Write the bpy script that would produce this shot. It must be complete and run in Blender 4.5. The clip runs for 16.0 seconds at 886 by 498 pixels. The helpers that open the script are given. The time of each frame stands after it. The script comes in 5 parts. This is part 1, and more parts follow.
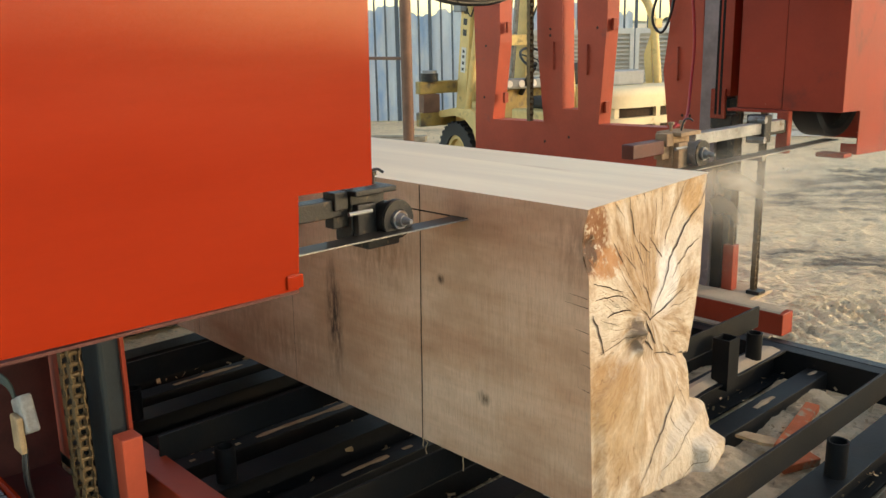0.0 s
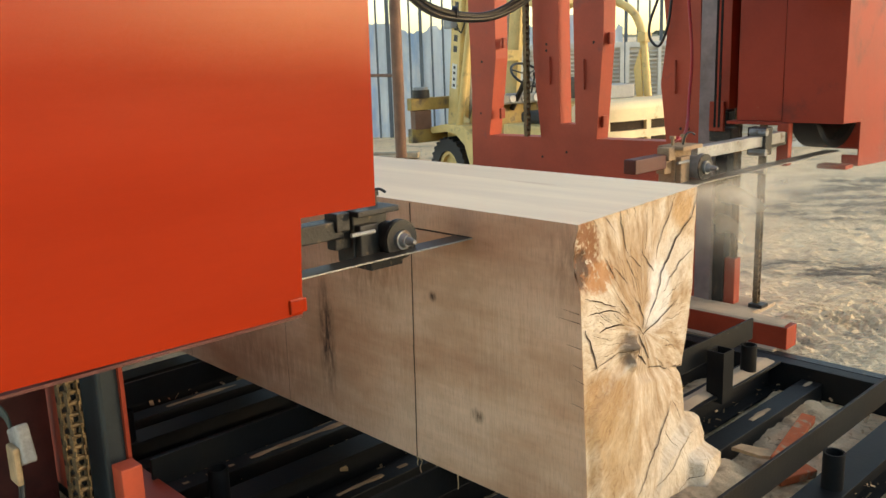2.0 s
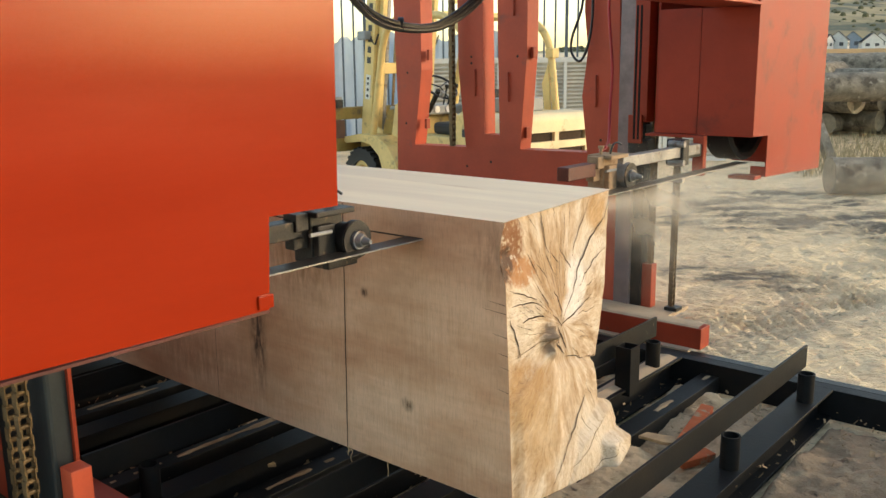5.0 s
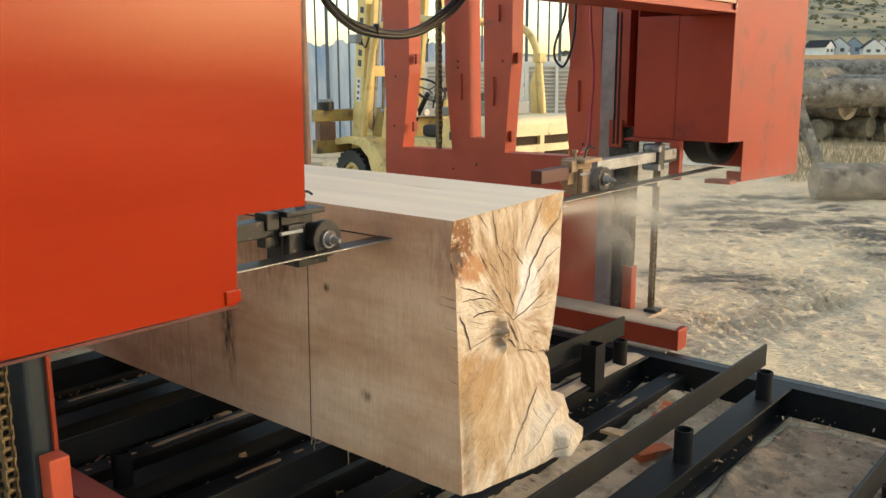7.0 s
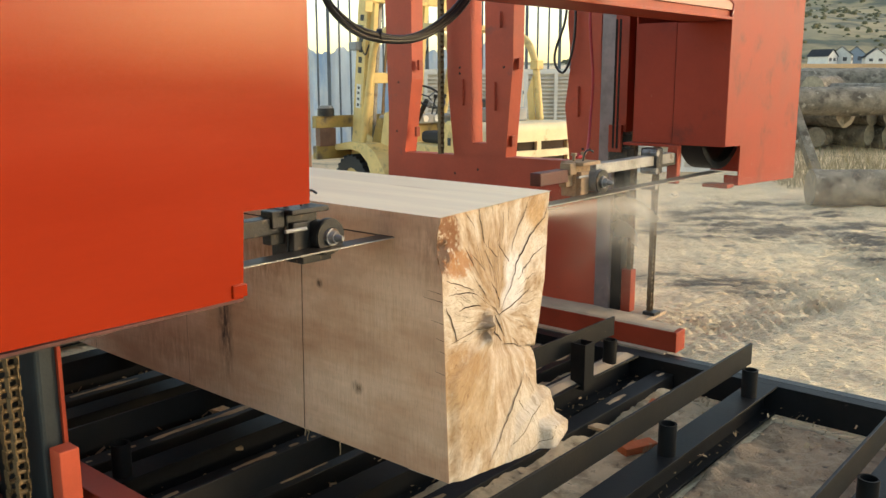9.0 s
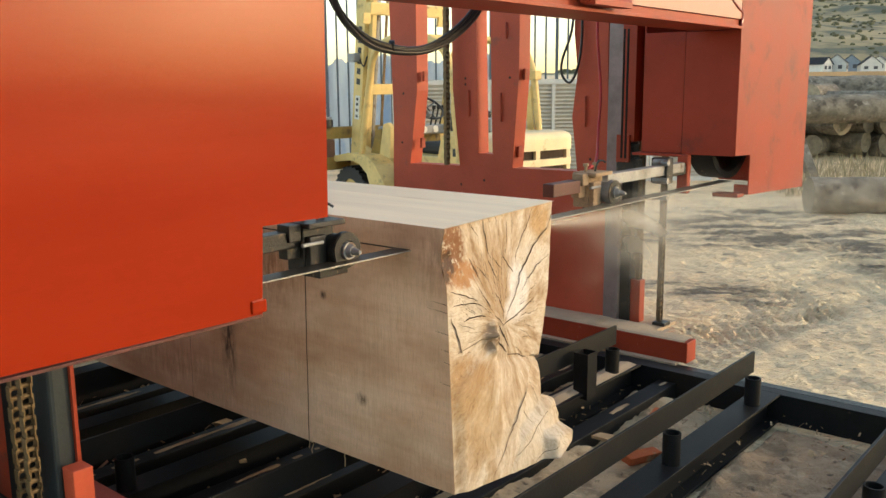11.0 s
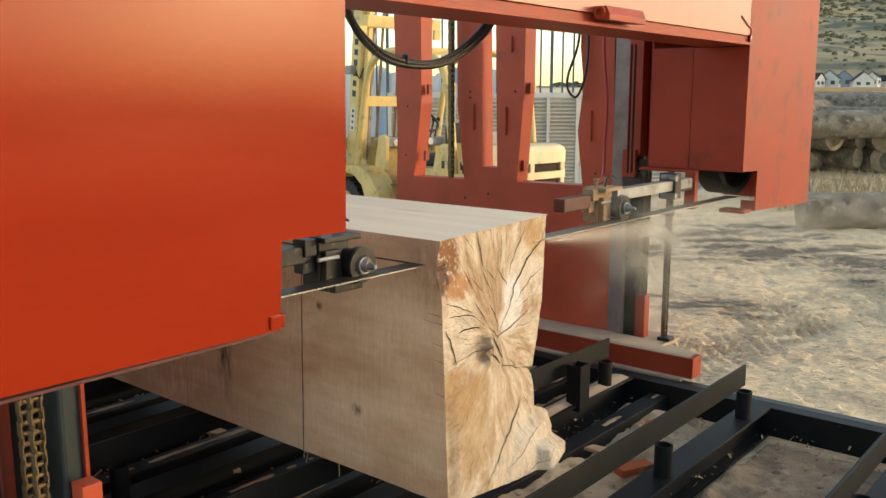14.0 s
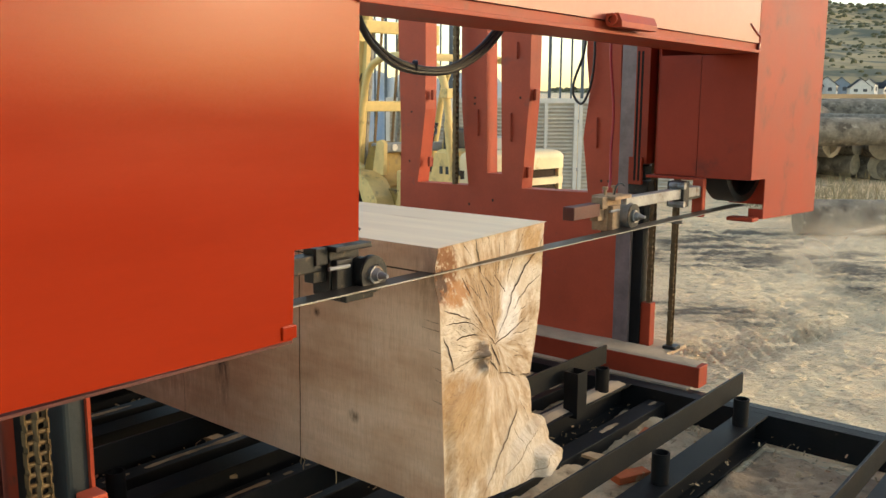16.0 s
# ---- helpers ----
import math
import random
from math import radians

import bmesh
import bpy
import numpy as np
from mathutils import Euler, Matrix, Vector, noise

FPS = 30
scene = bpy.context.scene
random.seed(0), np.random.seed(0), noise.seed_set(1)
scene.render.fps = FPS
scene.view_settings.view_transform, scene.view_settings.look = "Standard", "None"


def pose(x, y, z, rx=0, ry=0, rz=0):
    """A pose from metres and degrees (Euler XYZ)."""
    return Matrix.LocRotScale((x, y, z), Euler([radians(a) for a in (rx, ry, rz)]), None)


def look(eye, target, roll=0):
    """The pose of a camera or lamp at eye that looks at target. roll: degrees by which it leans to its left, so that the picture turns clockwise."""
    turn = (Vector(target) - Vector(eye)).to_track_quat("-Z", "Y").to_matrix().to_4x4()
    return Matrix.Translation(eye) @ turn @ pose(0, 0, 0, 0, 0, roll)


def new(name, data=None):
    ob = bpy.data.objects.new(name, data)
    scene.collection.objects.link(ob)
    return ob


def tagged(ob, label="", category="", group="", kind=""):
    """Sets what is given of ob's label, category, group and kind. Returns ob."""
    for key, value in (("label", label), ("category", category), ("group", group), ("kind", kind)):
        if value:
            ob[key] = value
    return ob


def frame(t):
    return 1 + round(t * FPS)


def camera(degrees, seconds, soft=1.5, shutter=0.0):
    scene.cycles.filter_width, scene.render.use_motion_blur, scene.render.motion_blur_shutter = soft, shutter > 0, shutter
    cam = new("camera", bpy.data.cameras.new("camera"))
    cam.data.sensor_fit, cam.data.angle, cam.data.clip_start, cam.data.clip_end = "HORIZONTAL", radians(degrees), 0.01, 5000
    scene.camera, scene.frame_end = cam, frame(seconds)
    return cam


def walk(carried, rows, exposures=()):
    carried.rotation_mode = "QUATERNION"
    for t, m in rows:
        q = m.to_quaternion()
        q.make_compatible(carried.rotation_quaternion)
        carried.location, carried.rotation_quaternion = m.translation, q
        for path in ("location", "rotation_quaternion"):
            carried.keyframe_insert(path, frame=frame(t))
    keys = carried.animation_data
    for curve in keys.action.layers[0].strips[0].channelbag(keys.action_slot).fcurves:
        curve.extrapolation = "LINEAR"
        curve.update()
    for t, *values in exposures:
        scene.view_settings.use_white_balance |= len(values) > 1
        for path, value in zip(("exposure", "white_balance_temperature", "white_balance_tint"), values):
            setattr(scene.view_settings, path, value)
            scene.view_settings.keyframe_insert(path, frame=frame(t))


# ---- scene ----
cam = camera(53.7, 16.0)
PATH = [
    (0, (1.355, -1.783, 1.656), (-0.064, -0.453, 1.188), -1.2),
    (0.5, (1.354, -1.781, 1.652), (-0.066, -0.45, 1.19), -1.4),
    (1, (1.352, -1.776, 1.651), (-0.069, -0.443, 1.199), -1.7),
    (1.5, (1.352, -1.763, 1.657), (-0.069, -0.427, 1.213), -1.9),
    (2, (1.357, -1.77, 1.659), (-0.059, -0.425, 1.225), -2.0),
    (2.5, (1.362, -1.775, 1.657), (-0.021, -0.395, 1.231), -1.9),
    (3, (1.363, -1.781, 1.654), (0.002, -0.378, 1.228), -1.8),
    (3.5, (1.375, -1.798, 1.643), (0.023, -0.386, 1.22), -1.9),
    (4, (1.371, -1.876, 1.646), (0.085, -0.402, 1.228), -1.5),
    (6.5, (1.564, -1.956, 1.657), (0.304, -0.456, 1.251), -0.4),
    (7, (1.604, -1.944, 1.66), (0.339, -0.449, 1.254), -0.2),
    (7.5, (1.638, -1.946, 1.659), (0.376, -0.447, 1.258), -0.3),
    (8, (1.684, -1.961, 1.655), (0.416, -0.466, 1.257), -0.3),
    (8.5, (1.709, -1.989, 1.644), (0.439, -0.494, 1.253), -0.2),
    (9, (1.712, -1.998, 1.644), (0.44, -0.504, 1.256), -0.1),
    (11.5, (1.699, -2.015, 1.649), (0.43, -0.512, 1.289), -0.6),
    (12, (1.703, -2.015, 1.652), (0.437, -0.509, 1.296), -0.6),
    (12.5, (1.715, -2.024, 1.656), (0.447, -0.517, 1.308), -0.6),
    (13, (1.719, -2.037, 1.657), (0.453, -0.527, 1.312), -0.3),
    (13.5, (1.718, -2.042, 1.656), (0.454, -0.53, 1.313), -0.2),
    (14, (1.717, -2.042, 1.655), (0.454, -0.529, 1.316), -0.0),
    (14.5, (1.713, -2.039, 1.656), (0.452, -0.524, 1.319), 0.1),
    (15, (1.721, -2.044, 1.655), (0.459, -0.527, 1.323), 0.1),
    (15.5, (1.722, -2.048, 1.66), (0.46, -0.532, 1.33), 0.2),
    (16, (1.714, -2.043, 1.663), (0.454, -0.524, 1.334), 0.3),
]
walk(cam, [(t, look(eye, target, roll)) for t, eye, target, roll in PATH], exposures=[(0.0, 1.12, 7450, 10), (9.0, 1.16, 7450, 10), (12.0, 1.06, 7450, 10), (14.0, 1.02, 7450, 10), (16.0, 1.04, 7450, 10)])

# ---- light ----
world = bpy.data.worlds.new("sky")
scene.world = world
world.use_nodes = True
wn = world.node_tree
sky = wn.nodes.new("ShaderNodeTexSky")
sky.sky_type = "NISHITA"
sky.sun_disc = False
sky.sun_elevation = radians(12)
sky.dust_density = 0.9
sky.sun_rotation = radians(52)
wn.nodes["Background"].inputs["Strength"].default_value = 0.22
wn.links.new(sky.outputs[0], wn.nodes["Background"].inputs[0])

sun_data = bpy.data.lights.new("sun", "SUN")
sun_data.energy, sun_data.angle, sun_data.color = 0.42, radians(8), (1.0, 0.84, 0.64)
sun = new("sun", sun_data)
sun.matrix_world = look((7.88, 6.16, 2.126), (0, 0, 0))


# ---- materials ----
def mat(name, base, rough=0.6, metal=0.0, var=0.25, scale=6.0, fine=60.0, bump=0.15, tint=None, stretch=(1, 1, 1), coat=0.0, spec=0.5, patches=None, turn=0.0, deep=0.01):
    """Base colour with two scales of variation, roughness variation and a fine bump. patches: (colour, scale, low, high)."""
    m = bpy.data.materials.new(name)
    m.use_nodes = True
    nt = m.node_tree
    n, l = nt.nodes, nt.links
    b = n["Principled BSDF"]
    tc = n.new("ShaderNodeTexCoord")
    mp = n.new("ShaderNodeMapping")
    mp.inputs["Scale"].default_value = stretch
    if turn:
        mp.vector_type = "TEXTURE"
        mp.inputs["Rotation"].default_value = (0, 0, radians(turn))
    l.new(tc.outputs["Object"], mp.inputs[0])

    def nz(s, d=6.0, r=0.6):
        t = n.new("ShaderNodeTexNoise")
        t.inputs["Scale"].default_value, t.inputs["Detail"].default_value, t.inputs["Roughness"].default_value = s, d, r
        l.new(mp.outputs[0], t.inputs["Vector"])
        return t.outputs["Fac"]

    def ramp(src, lo, hi, c0, c1):
        r = n.new("ShaderNodeValToRGB")
        r.color_ramp.elements[0].position, r.color_ramp.elements[1].position = lo, hi
        r.color_ramp.elements[0].color, r.color_ramp.elements[1].color = (*c0, 1), (*c1, 1)
        l.new(src, r.inputs[0])
        return r.outputs[0]

    def mix(f, a, c, mode="MIX"):
        x = n.new("ShaderNodeMix")
        x.data_type, x.blend_type = "RGBA", mode
        for src, i in ((f, 0), (a, 6), (c, 7)):
            if isinstance(src, (int, float)):
                x.inputs[i].default_value = src
            elif isinstance(src, tuple):
                x.inputs[i].default_value = (*src, 1)
            else:
                l.new(src, x.inputs[i])
        return x.outputs[2]

    dark = tuple(c * (1 - var) for c in base)
    light = tint or tuple(min(1, c * (1 + var)) for c in base)
    big, small = nz(scale), nz(fine, 4.0)
    col = ramp(big, 0.3, 0.7, dark, light)
    col = mix(0.5, col, ramp(small, 0.25, 0.75, tuple(1 - var for _ in base), (1, 1, 1)), "MULTIPLY")
    for pc, ps, lo, hi in patches or ():
        col = mix(ramp(nz(ps), lo, hi, (0, 0, 0), (1, 1, 1)), col, pc)
    l.new(col, b.inputs["Base Color"])
    rr = n.new("ShaderNodeMapRange")
    rr.inputs["To Min"].default_value, rr.inputs["To Max"].default_value = max(0.02, rough - 0.1), min(1, rough + 0.12)
    l.new(big, rr.inputs["Value"])
    l.new(rr.outputs[0], b.inputs["Roughness"])
    b.inputs["Metallic"].default_value = metal
    b.inputs["Coat Weight"].default_value = coat
    b.inputs["Specular IOR Level"].default_value = spec
    if bump:
        bp = n.new("ShaderNodeBump")
        bp.inputs["Strength"].default_value, bp.inputs["Distance"].default_value = bump, deep
        l.new(small, bp.inputs["Height"])
        l.new(bp.outputs[0], b.inputs["Normal"])
    return m


M_ORANGE = mat("orange_red_paint", (0.285, 0.020, 0.004), 0.17, var=0.09, scale=1.5, fine=25, bump=0.012, spec=0.19, stretch=(1, 0.5, 3))
M_PANEL = mat("dusty_red_plate", (0.47, 0.075, 0.034), 0.55, var=0.16, scale=3, fine=60, bump=0.06, spec=0.35, patches=[((0.24, 0.07, 0.05), 7.0, 0.62, 0.78)])
M_RED = mat("red_primer_paint", (0.35, 0.047, 0.019), 0.5, var=0.18, scale=4, fine=60, bump=0.06, spec=0.3, patches=[((0.14, 0.05, 0.03), 9.0, 0.62, 0.75)])
M_DUSTY = mat("sawdust_layer", (0.52, 0.38, 0.25), 0.95, var=0.15, scale=8, fine=200, bump=0.5)
M_BLACK = mat("black_steel_paint", (0.010, 0.011, 0.012), 0.5, var=0.3, scale=5, fine=80, bump=0.1, spec=0.16, patches=[((0.016, 0.014, 0.012), 3.0, 0.5, 0.66), ((0.09, 0.07, 0.05), 14.0, 0.70, 0.86)])
M_STEEL = mat("worn_grey_steel", (0.30, 0.295, 0.285), 0.5, 0.4, var=0.3, scale=12, fine=120, bump=0.15, patches=[((0.12, 0.07, 0.04), 20.0, 0.55, 0.7)])
M_DARKSTEEL = mat("oily_dark_steel", (0.028, 0.027, 0.026), 0.45, 0.4, var=0.35, scale=18, fine=140, bump=0.2, patches=[((0.20, 0.14, 0.09), 26.0, 0.60, 0.76)])
M_CHAIN = mat("rusty_roller_chain", (0.16, 0.105, 0.05), 0.55, 0.5, var=0.4, scale=30, fine=180, bump=0.25)
M_RUBBER = mat("black_rubber", (0.02, 0.02, 0.02), 0.7, var=0.3, scale=10, fine=80, bump=0.2)
M_HOSE = mat("black_hose", (0.016, 0.016, 0.018), 0.35, var=0.3, scale=10, fine=80, bump=0.05)
M_REDHOSE = mat("red_air_hose", (0.45, 0.03, 0.04), 0.4, var=0.1, scale=10, fine=80, bump=0.05)
M_YELLOW = mat("faded_yellow_paint", (0.72, 0.52, 0.20), 0.55, var=0.16, scale=5, fine=60, bump=0.08, patches=[((0.22, 0.15, 0.07), 7.0, 0.58, 0.75)])
M_RUST = mat("rusty_brown_steel", (0.20, 0.10, 0.06), 0.7, var=0.3, scale=6, fine=80, bump=0.2)
M_SAND = mat("sandy_yard", (0.90, 0.665, 0.40), 0.95, var=0.14, scale=1.6, fine=30, bump=1.0, deep=0.05, turn=38, stretch=(2.2, 1, 1), patches=[((0.74, 0.54, 0.33), 4.2, 0.50, 0.62), ((0.44, 0.335, 0.225), 1.9, 0.60, 0.67), ((0.42, 0.32, 0.21), 9.0, 0.62, 0.68), ((0.38, 0.29, 0.19), 34.0, 0.62, 0.69), ((0.97, 0.77, 0.50), 22.0, 0.60, 0.70)])


def churned_soil(m, areas):
    """Dark damp soil turned up by wheels, in broken streaks inside a few wide areas (x, y, half length, half width, turn)."""
    n, l = m.node_tree.nodes, m.node_tree.links
    tc = n.new("ShaderNodeTexCoord").outputs["Object"]

    def maths(op, a, b):
        x = n.new("ShaderNodeMath")
        x.operation, x.use_clamp = op, op == "MULTIPLY"
        for i, v in enumerate((a, b)):
            if isinstance(v, (int, float)):
                x.inputs[i].default_value = v
            else:
                l.new(v, x.inputs[i])
        return x.outputs[0]

    where = None
    for x, y, sx, sy, turn in areas:
        mp = n.new("ShaderNodeMapping")
        mp.vector_type = "TEXTURE"
        mp.inputs["Location"].default_value, mp.inputs["Rotation"].default_value, mp.inputs["Scale"].default_value = (x, y, 0), (0, 0, radians(turn)), (sx, sy, 50)
        l.new(tc, mp.inputs[0])
        d = n.new("ShaderNodeVectorMath")
        d.operation = "LENGTH"
        l.new(mp.outputs[0], d.inputs[0])
        one = maths("MAXIMUM", maths("SUBTRACT", 1.0, d.outputs["Value"]), 0.0)
        where = one if where is None else maths("MAXIMUM", where, one)
    mp = n.new("ShaderNodeMapping")
    mp.vector_type = "TEXTURE"
    mp.inputs["Rotation"].default_value, mp.inputs["Scale"].default_value = (0, 0, radians(40)), (2.6, 1, 1)
    l.new(tc, mp.inputs[0])
    t = n.new("ShaderNodeTexNoise")
    t.inputs["Scale"].default_value, t.inputs["Detail"].default_value, t.inputs["Roughness"].default_value = 2.6, 8.0, 0.68
    l.new(mp.outputs[0], t.inputs["Vector"])
    r = n.new("ShaderNodeMapRange")
    r.inputs["From Min"].default_value, r.inputs["From Max"].default_value = 0.44, 0.56
    l.new(t.outputs["Fac"], r.inputs["Value"])
    mask = maths("MULTIPLY", maths("MULTIPLY", where, 3.6), r.outputs[0])
    b = n["Principled BSDF"]
    old = b.inputs["Base Color"].links[0].from_socket
    x = n.new("ShaderNodeMix")
    x.data_type = "RGBA"
    l.new(maths("MULTIPLY", mask, 0.9), x.inputs[0])
    l.new(old, x.inputs[6])
    x.inputs[7].default_value = (0.095, 0.078, 0.06, 1)
    l.new(x.outputs[2], b.inputs["Base Color"])


churned_soil(M_SAND, [(-1.15, 4.73, 0.78, 0.42, 17), (-1.95, 7.19, 1.34, 0.8, 35), (-0.58, 7.45, 1.15, 1.5, 48), (-2.21, 8.4, 1.32, 1.3, 7)])
M_FENCE = mat("blue_white_tarp", (0.86, 0.89, 0.93), 0.6, 0.0, var=0.12, scale=3, fine=25, bump=0.1, stretch=(1, 1, 0.3), patches=[((0.44, 0.60, 0.80), 2.2, 0.50, 0.66)])
M_BARK = mat("grey_log_bark", (0.25, 0.205, 0.15), 0.9, var=0.45, scale=5, fine=40, bump=0.9, patches=[((0.09, 0.07, 0.05), 3.2, 0.52, 0.64), ((0.42, 0.36, 0.28), 7.0, 0.60, 0.70)])
M_CUTEND = mat("weathered_log_end", (0.36, 0.29, 0.2), 0.9, var=0.3, scale=9, fine=70, bump=0.4)
M_HILL = mat("dry_hillside", (0.38, 0.285, 0.14), 0.95, var=0.25, scale=0.02, fine=0.2, bump=0.0, patches=[((0.10, 0.10, 0.06), 0.03, 0.48, 0.6)])
M_WHITE = mat("white_enamel", (0.66, 0.63, 0.57), 0.5, var=0.1, scale=6, fine=60, bump=0.05)
M_GREYPLASTIC = mat("grey_plastic", (0.25, 0.26, 0.26), 0.5, var=0.15, scale=10, fine=90, bump=0.05)
M_GRASS = mat("dry_grass", (0.36, 0.28, 0.15), 0.9, var=0.3, scale=6, fine=60, bump=0.0)
M_CHIP = mat("wood_chip", (0.46, 0.31, 0.17), 0.85, var=0.3, scale=20, fine=120, bump=0.2)
M_CRACK = mat("dark_wood_crack", (0.045, 0.026, 0.014), 0.95, var=0.3, scale=30, fine=200, bump=0.1)
M_LETTER = mat("black_lettering", (0.03, 0.03, 0.03), 0.6, var=0.1, scale=10, fine=80, bump=0.0)
M_SCRAP = mat("scuffed_orange_paint", (0.42, 0.10, 0.035), 0.75, var=0.25, scale=12, fine=80, bump=0.2, spec=0.2, patches=[((0.34, 0.24, 0.15), 18.0, 0.55, 0.66)])
M_ROOF = mat("dark_roof", (0.08, 0.08, 0.085), 0.8, var=0.2, scale=1, fine=8, bump=0.0)
M_WALLPALE = mat("pale_house_wall", (0.62, 0.60, 0.56), 0.8, var=0.1, scale=1, fine=8, bump=0.0)
M_WALLBLUE = mat("slate_house_wall", (0.22, 0.26, 0.31), 0.8, var=0.1, scale=1, fine=8, bump=0.0)


def wood_nodes(m):
    nt = m.node_tree
    n, l = nt.nodes, nt.links
    b = n["Principled BSDF"]
    tc = n.new("ShaderNodeTexCoord").outputs["Object"]

    def maths(op, a, c=0.0):
        x = n.new("ShaderNodeMath")
        x.operation = op
        for src, i in ((a, 0), (c, 1)):
            if isinstance(src, (int, float)):
                x.inputs[i].default_value = src
            else:
                l.new(src, x.inputs[i])
        return x.outputs[0]

    def spot(x, y, z, sx, sy, sz):
        """1 in the middle of an oval stain, 0 outside it."""
        mp = n.new("ShaderNodeMapping")
        mp.inputs["Location"].default_value = (-x / sx, -y / sy, -z / sz)
        mp.inputs["Scale"].default_value = (1 / sx, 1 / sy, 1 / sz)
        l.new(tc, mp.inputs[0])
        d = n.new("ShaderNodeVectorMath")
        d.operation = "LENGTH"
        l.new(mp.outputs[0], d.inputs[0])
        return maths("MAXIMUM", maths("SUBTRACT", 1.0, d.outputs["Value"]), 0.0)

    def noise_at(vec, s, d=6.0, r=0.6):
        t = n.new("ShaderNodeTexNoise")
        t.inputs["Scale"].default_value, t.inputs["Detail"].default_value, t.inputs["Roughness"].default_value = s, d, r
        l.new(vec, t.inputs["Vector"])
        return t.outputs["Fac"]

    def scaled(sx, sy, sz):
        mp = n.new("ShaderNodeMapping")
        mp.inputs["Scale"].default_value = (sx, sy, sz)
        l.new(tc, mp.inputs[0])
        return mp.outputs[0]

    def ramp(src, *stops):
        r = n.new("ShaderNodeValToRGB")
        e = r.color_ramp.elements
        while len(e) < len(stops):
            e.new(0.5)
        for k, (p, c) in zip(e, stops):
            k.position, k.color = p, (*c, 1) if isinstance(c, tuple) else (c, c, c, 1)
        l.new(src, r.inputs[0])
        return r.outputs[0]

    def mix(f, a, c, mode="MIX"):
        x = n.new("ShaderNodeMix")
        x.data_type, x.blend_type = "RGBA", mode
        for src, i in ((f, 0), (a, 6), (c, 7)):
            if isinstance(src, (int, float)):
                x.inputs[i].default_value = src
            elif isinstance(src, tuple):
                x.inputs[i].default_value = (*src, 1)
            else:
                l.new(src, x.inputs[i])
        return x.outputs[2]

    def finish(col, height, strength, dist=0.004, rough=0.75):
        l.new(col, b.inputs["Base Color"])
        b.inputs["Roughness"].default_value = rough
        bp = n.new("ShaderNodeBump")
        bp.inputs["Strength"].default_value, bp.inputs["Distance"].default_value = strength, dist
        l.new(height, bp.inputs["Height"])
        l.new(bp.outputs[0], b.inputs["Normal"])

    return tc, maths, spot, noise_at, scaled, ramp, mix, finish, n, l


def side_wood():
    """Sawn side: soft grey-pink tan, long grain, upright saw ripple, brown stains."""
    m = bpy.data.materials.new("sawn_side_grain")
    m.use_nodes = True
    tc, maths, spot, noise_at, scaled, ramp, mix, finish, n, l = wood_nodes(m)
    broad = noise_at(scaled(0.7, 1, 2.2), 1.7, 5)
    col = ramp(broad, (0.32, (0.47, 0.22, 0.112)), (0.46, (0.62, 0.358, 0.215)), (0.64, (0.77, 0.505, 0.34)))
    grain = noise_at(scaled(1.6, 1, 26), 2.2, 8, 0.65)
    col = mix(0.32, col, ramp(grain, (0.3, 0.72), (0.65, 1.0)), "MULTIPLY")
    ripple = noise_at(scaled(60, 1, 2.5), 1.6, 3)
    patch = ramp(noise_at(scaled(1, 1, 1), 2.4, 4), (0.42, 0.0), (0.62, 1.0))
    col = mix(maths("MULTIPLY", patch, 0.18), col, ramp(ripple, (0.36, (0.38, 0.24, 0.145)), (0.58, (0.72, 0.56, 0.42))))
    fuzz = noise_at(scaled(20, 1, 7), 3.0, 6, 0.7)
    col = mix(0.12, col, ramp(fuzz, (0.35, 0.7), (0.6, 1.05)), "MULTIPLY")
    ticks = noise_at(scaled(150, 1, 14), 1.5, 3, 0.6)
    col = mix(0.30, col, ramp(ticks, (0.36, 0.55), (0.5, 1.0)), "MULTIPLY")
    cloud = noise_at(scaled(1, 1, 1.4), 3.1, 5, 0.55)
    col = mix(maths("MULTIPLY", ramp(cloud, (0.5, 0.0), (0.68, 1.0)), 0.45), col, (0.40, 0.225, 0.125))
    for at, colour, gain in (((-1.13, 0, 0.68, 0.06, 0.3, 0.26), (0.07, 0.035, 0.02), 1.6), ((-0.86, 0, 1.0, 0.26, 0.3, 0.20), (0.25, 0.12, 0.05), 0.9),
                             ((-0.04, 0, 1.12, 0.09, 0.3, 0.18), (0.24, 0.13, 0.07), 0.7), ((-0.38, 0, 0.588, 0.035, 0.3, 0.03), (0.13, 0.07, 0.035), 1.5),
                             ((-0.56, 0, 0.93, 0.022, 0.3, 0.02), (0.10, 0.05, 0.025), 1.6), ((-1.6, 0, 0.50, 0.7, 0.3, 0.16), (0.30, 0.16, 0.08), 0.7)):
        mask = maths("MULTIPLY", spot(*at), maths("MULTIPLY", ramp(noise_at(scaled(22, 1, 5), 2.0, 6, 0.7), (0.38, 0.0), (0.6, 1.0)), gain))
        col = mix(maths("MINIMUM", mask, 1.0), col, colour)
    finish(col, maths("ADD", maths("MULTIPLY", ripple, 0.6), fuzz), 0.22, 0.003)
    return m


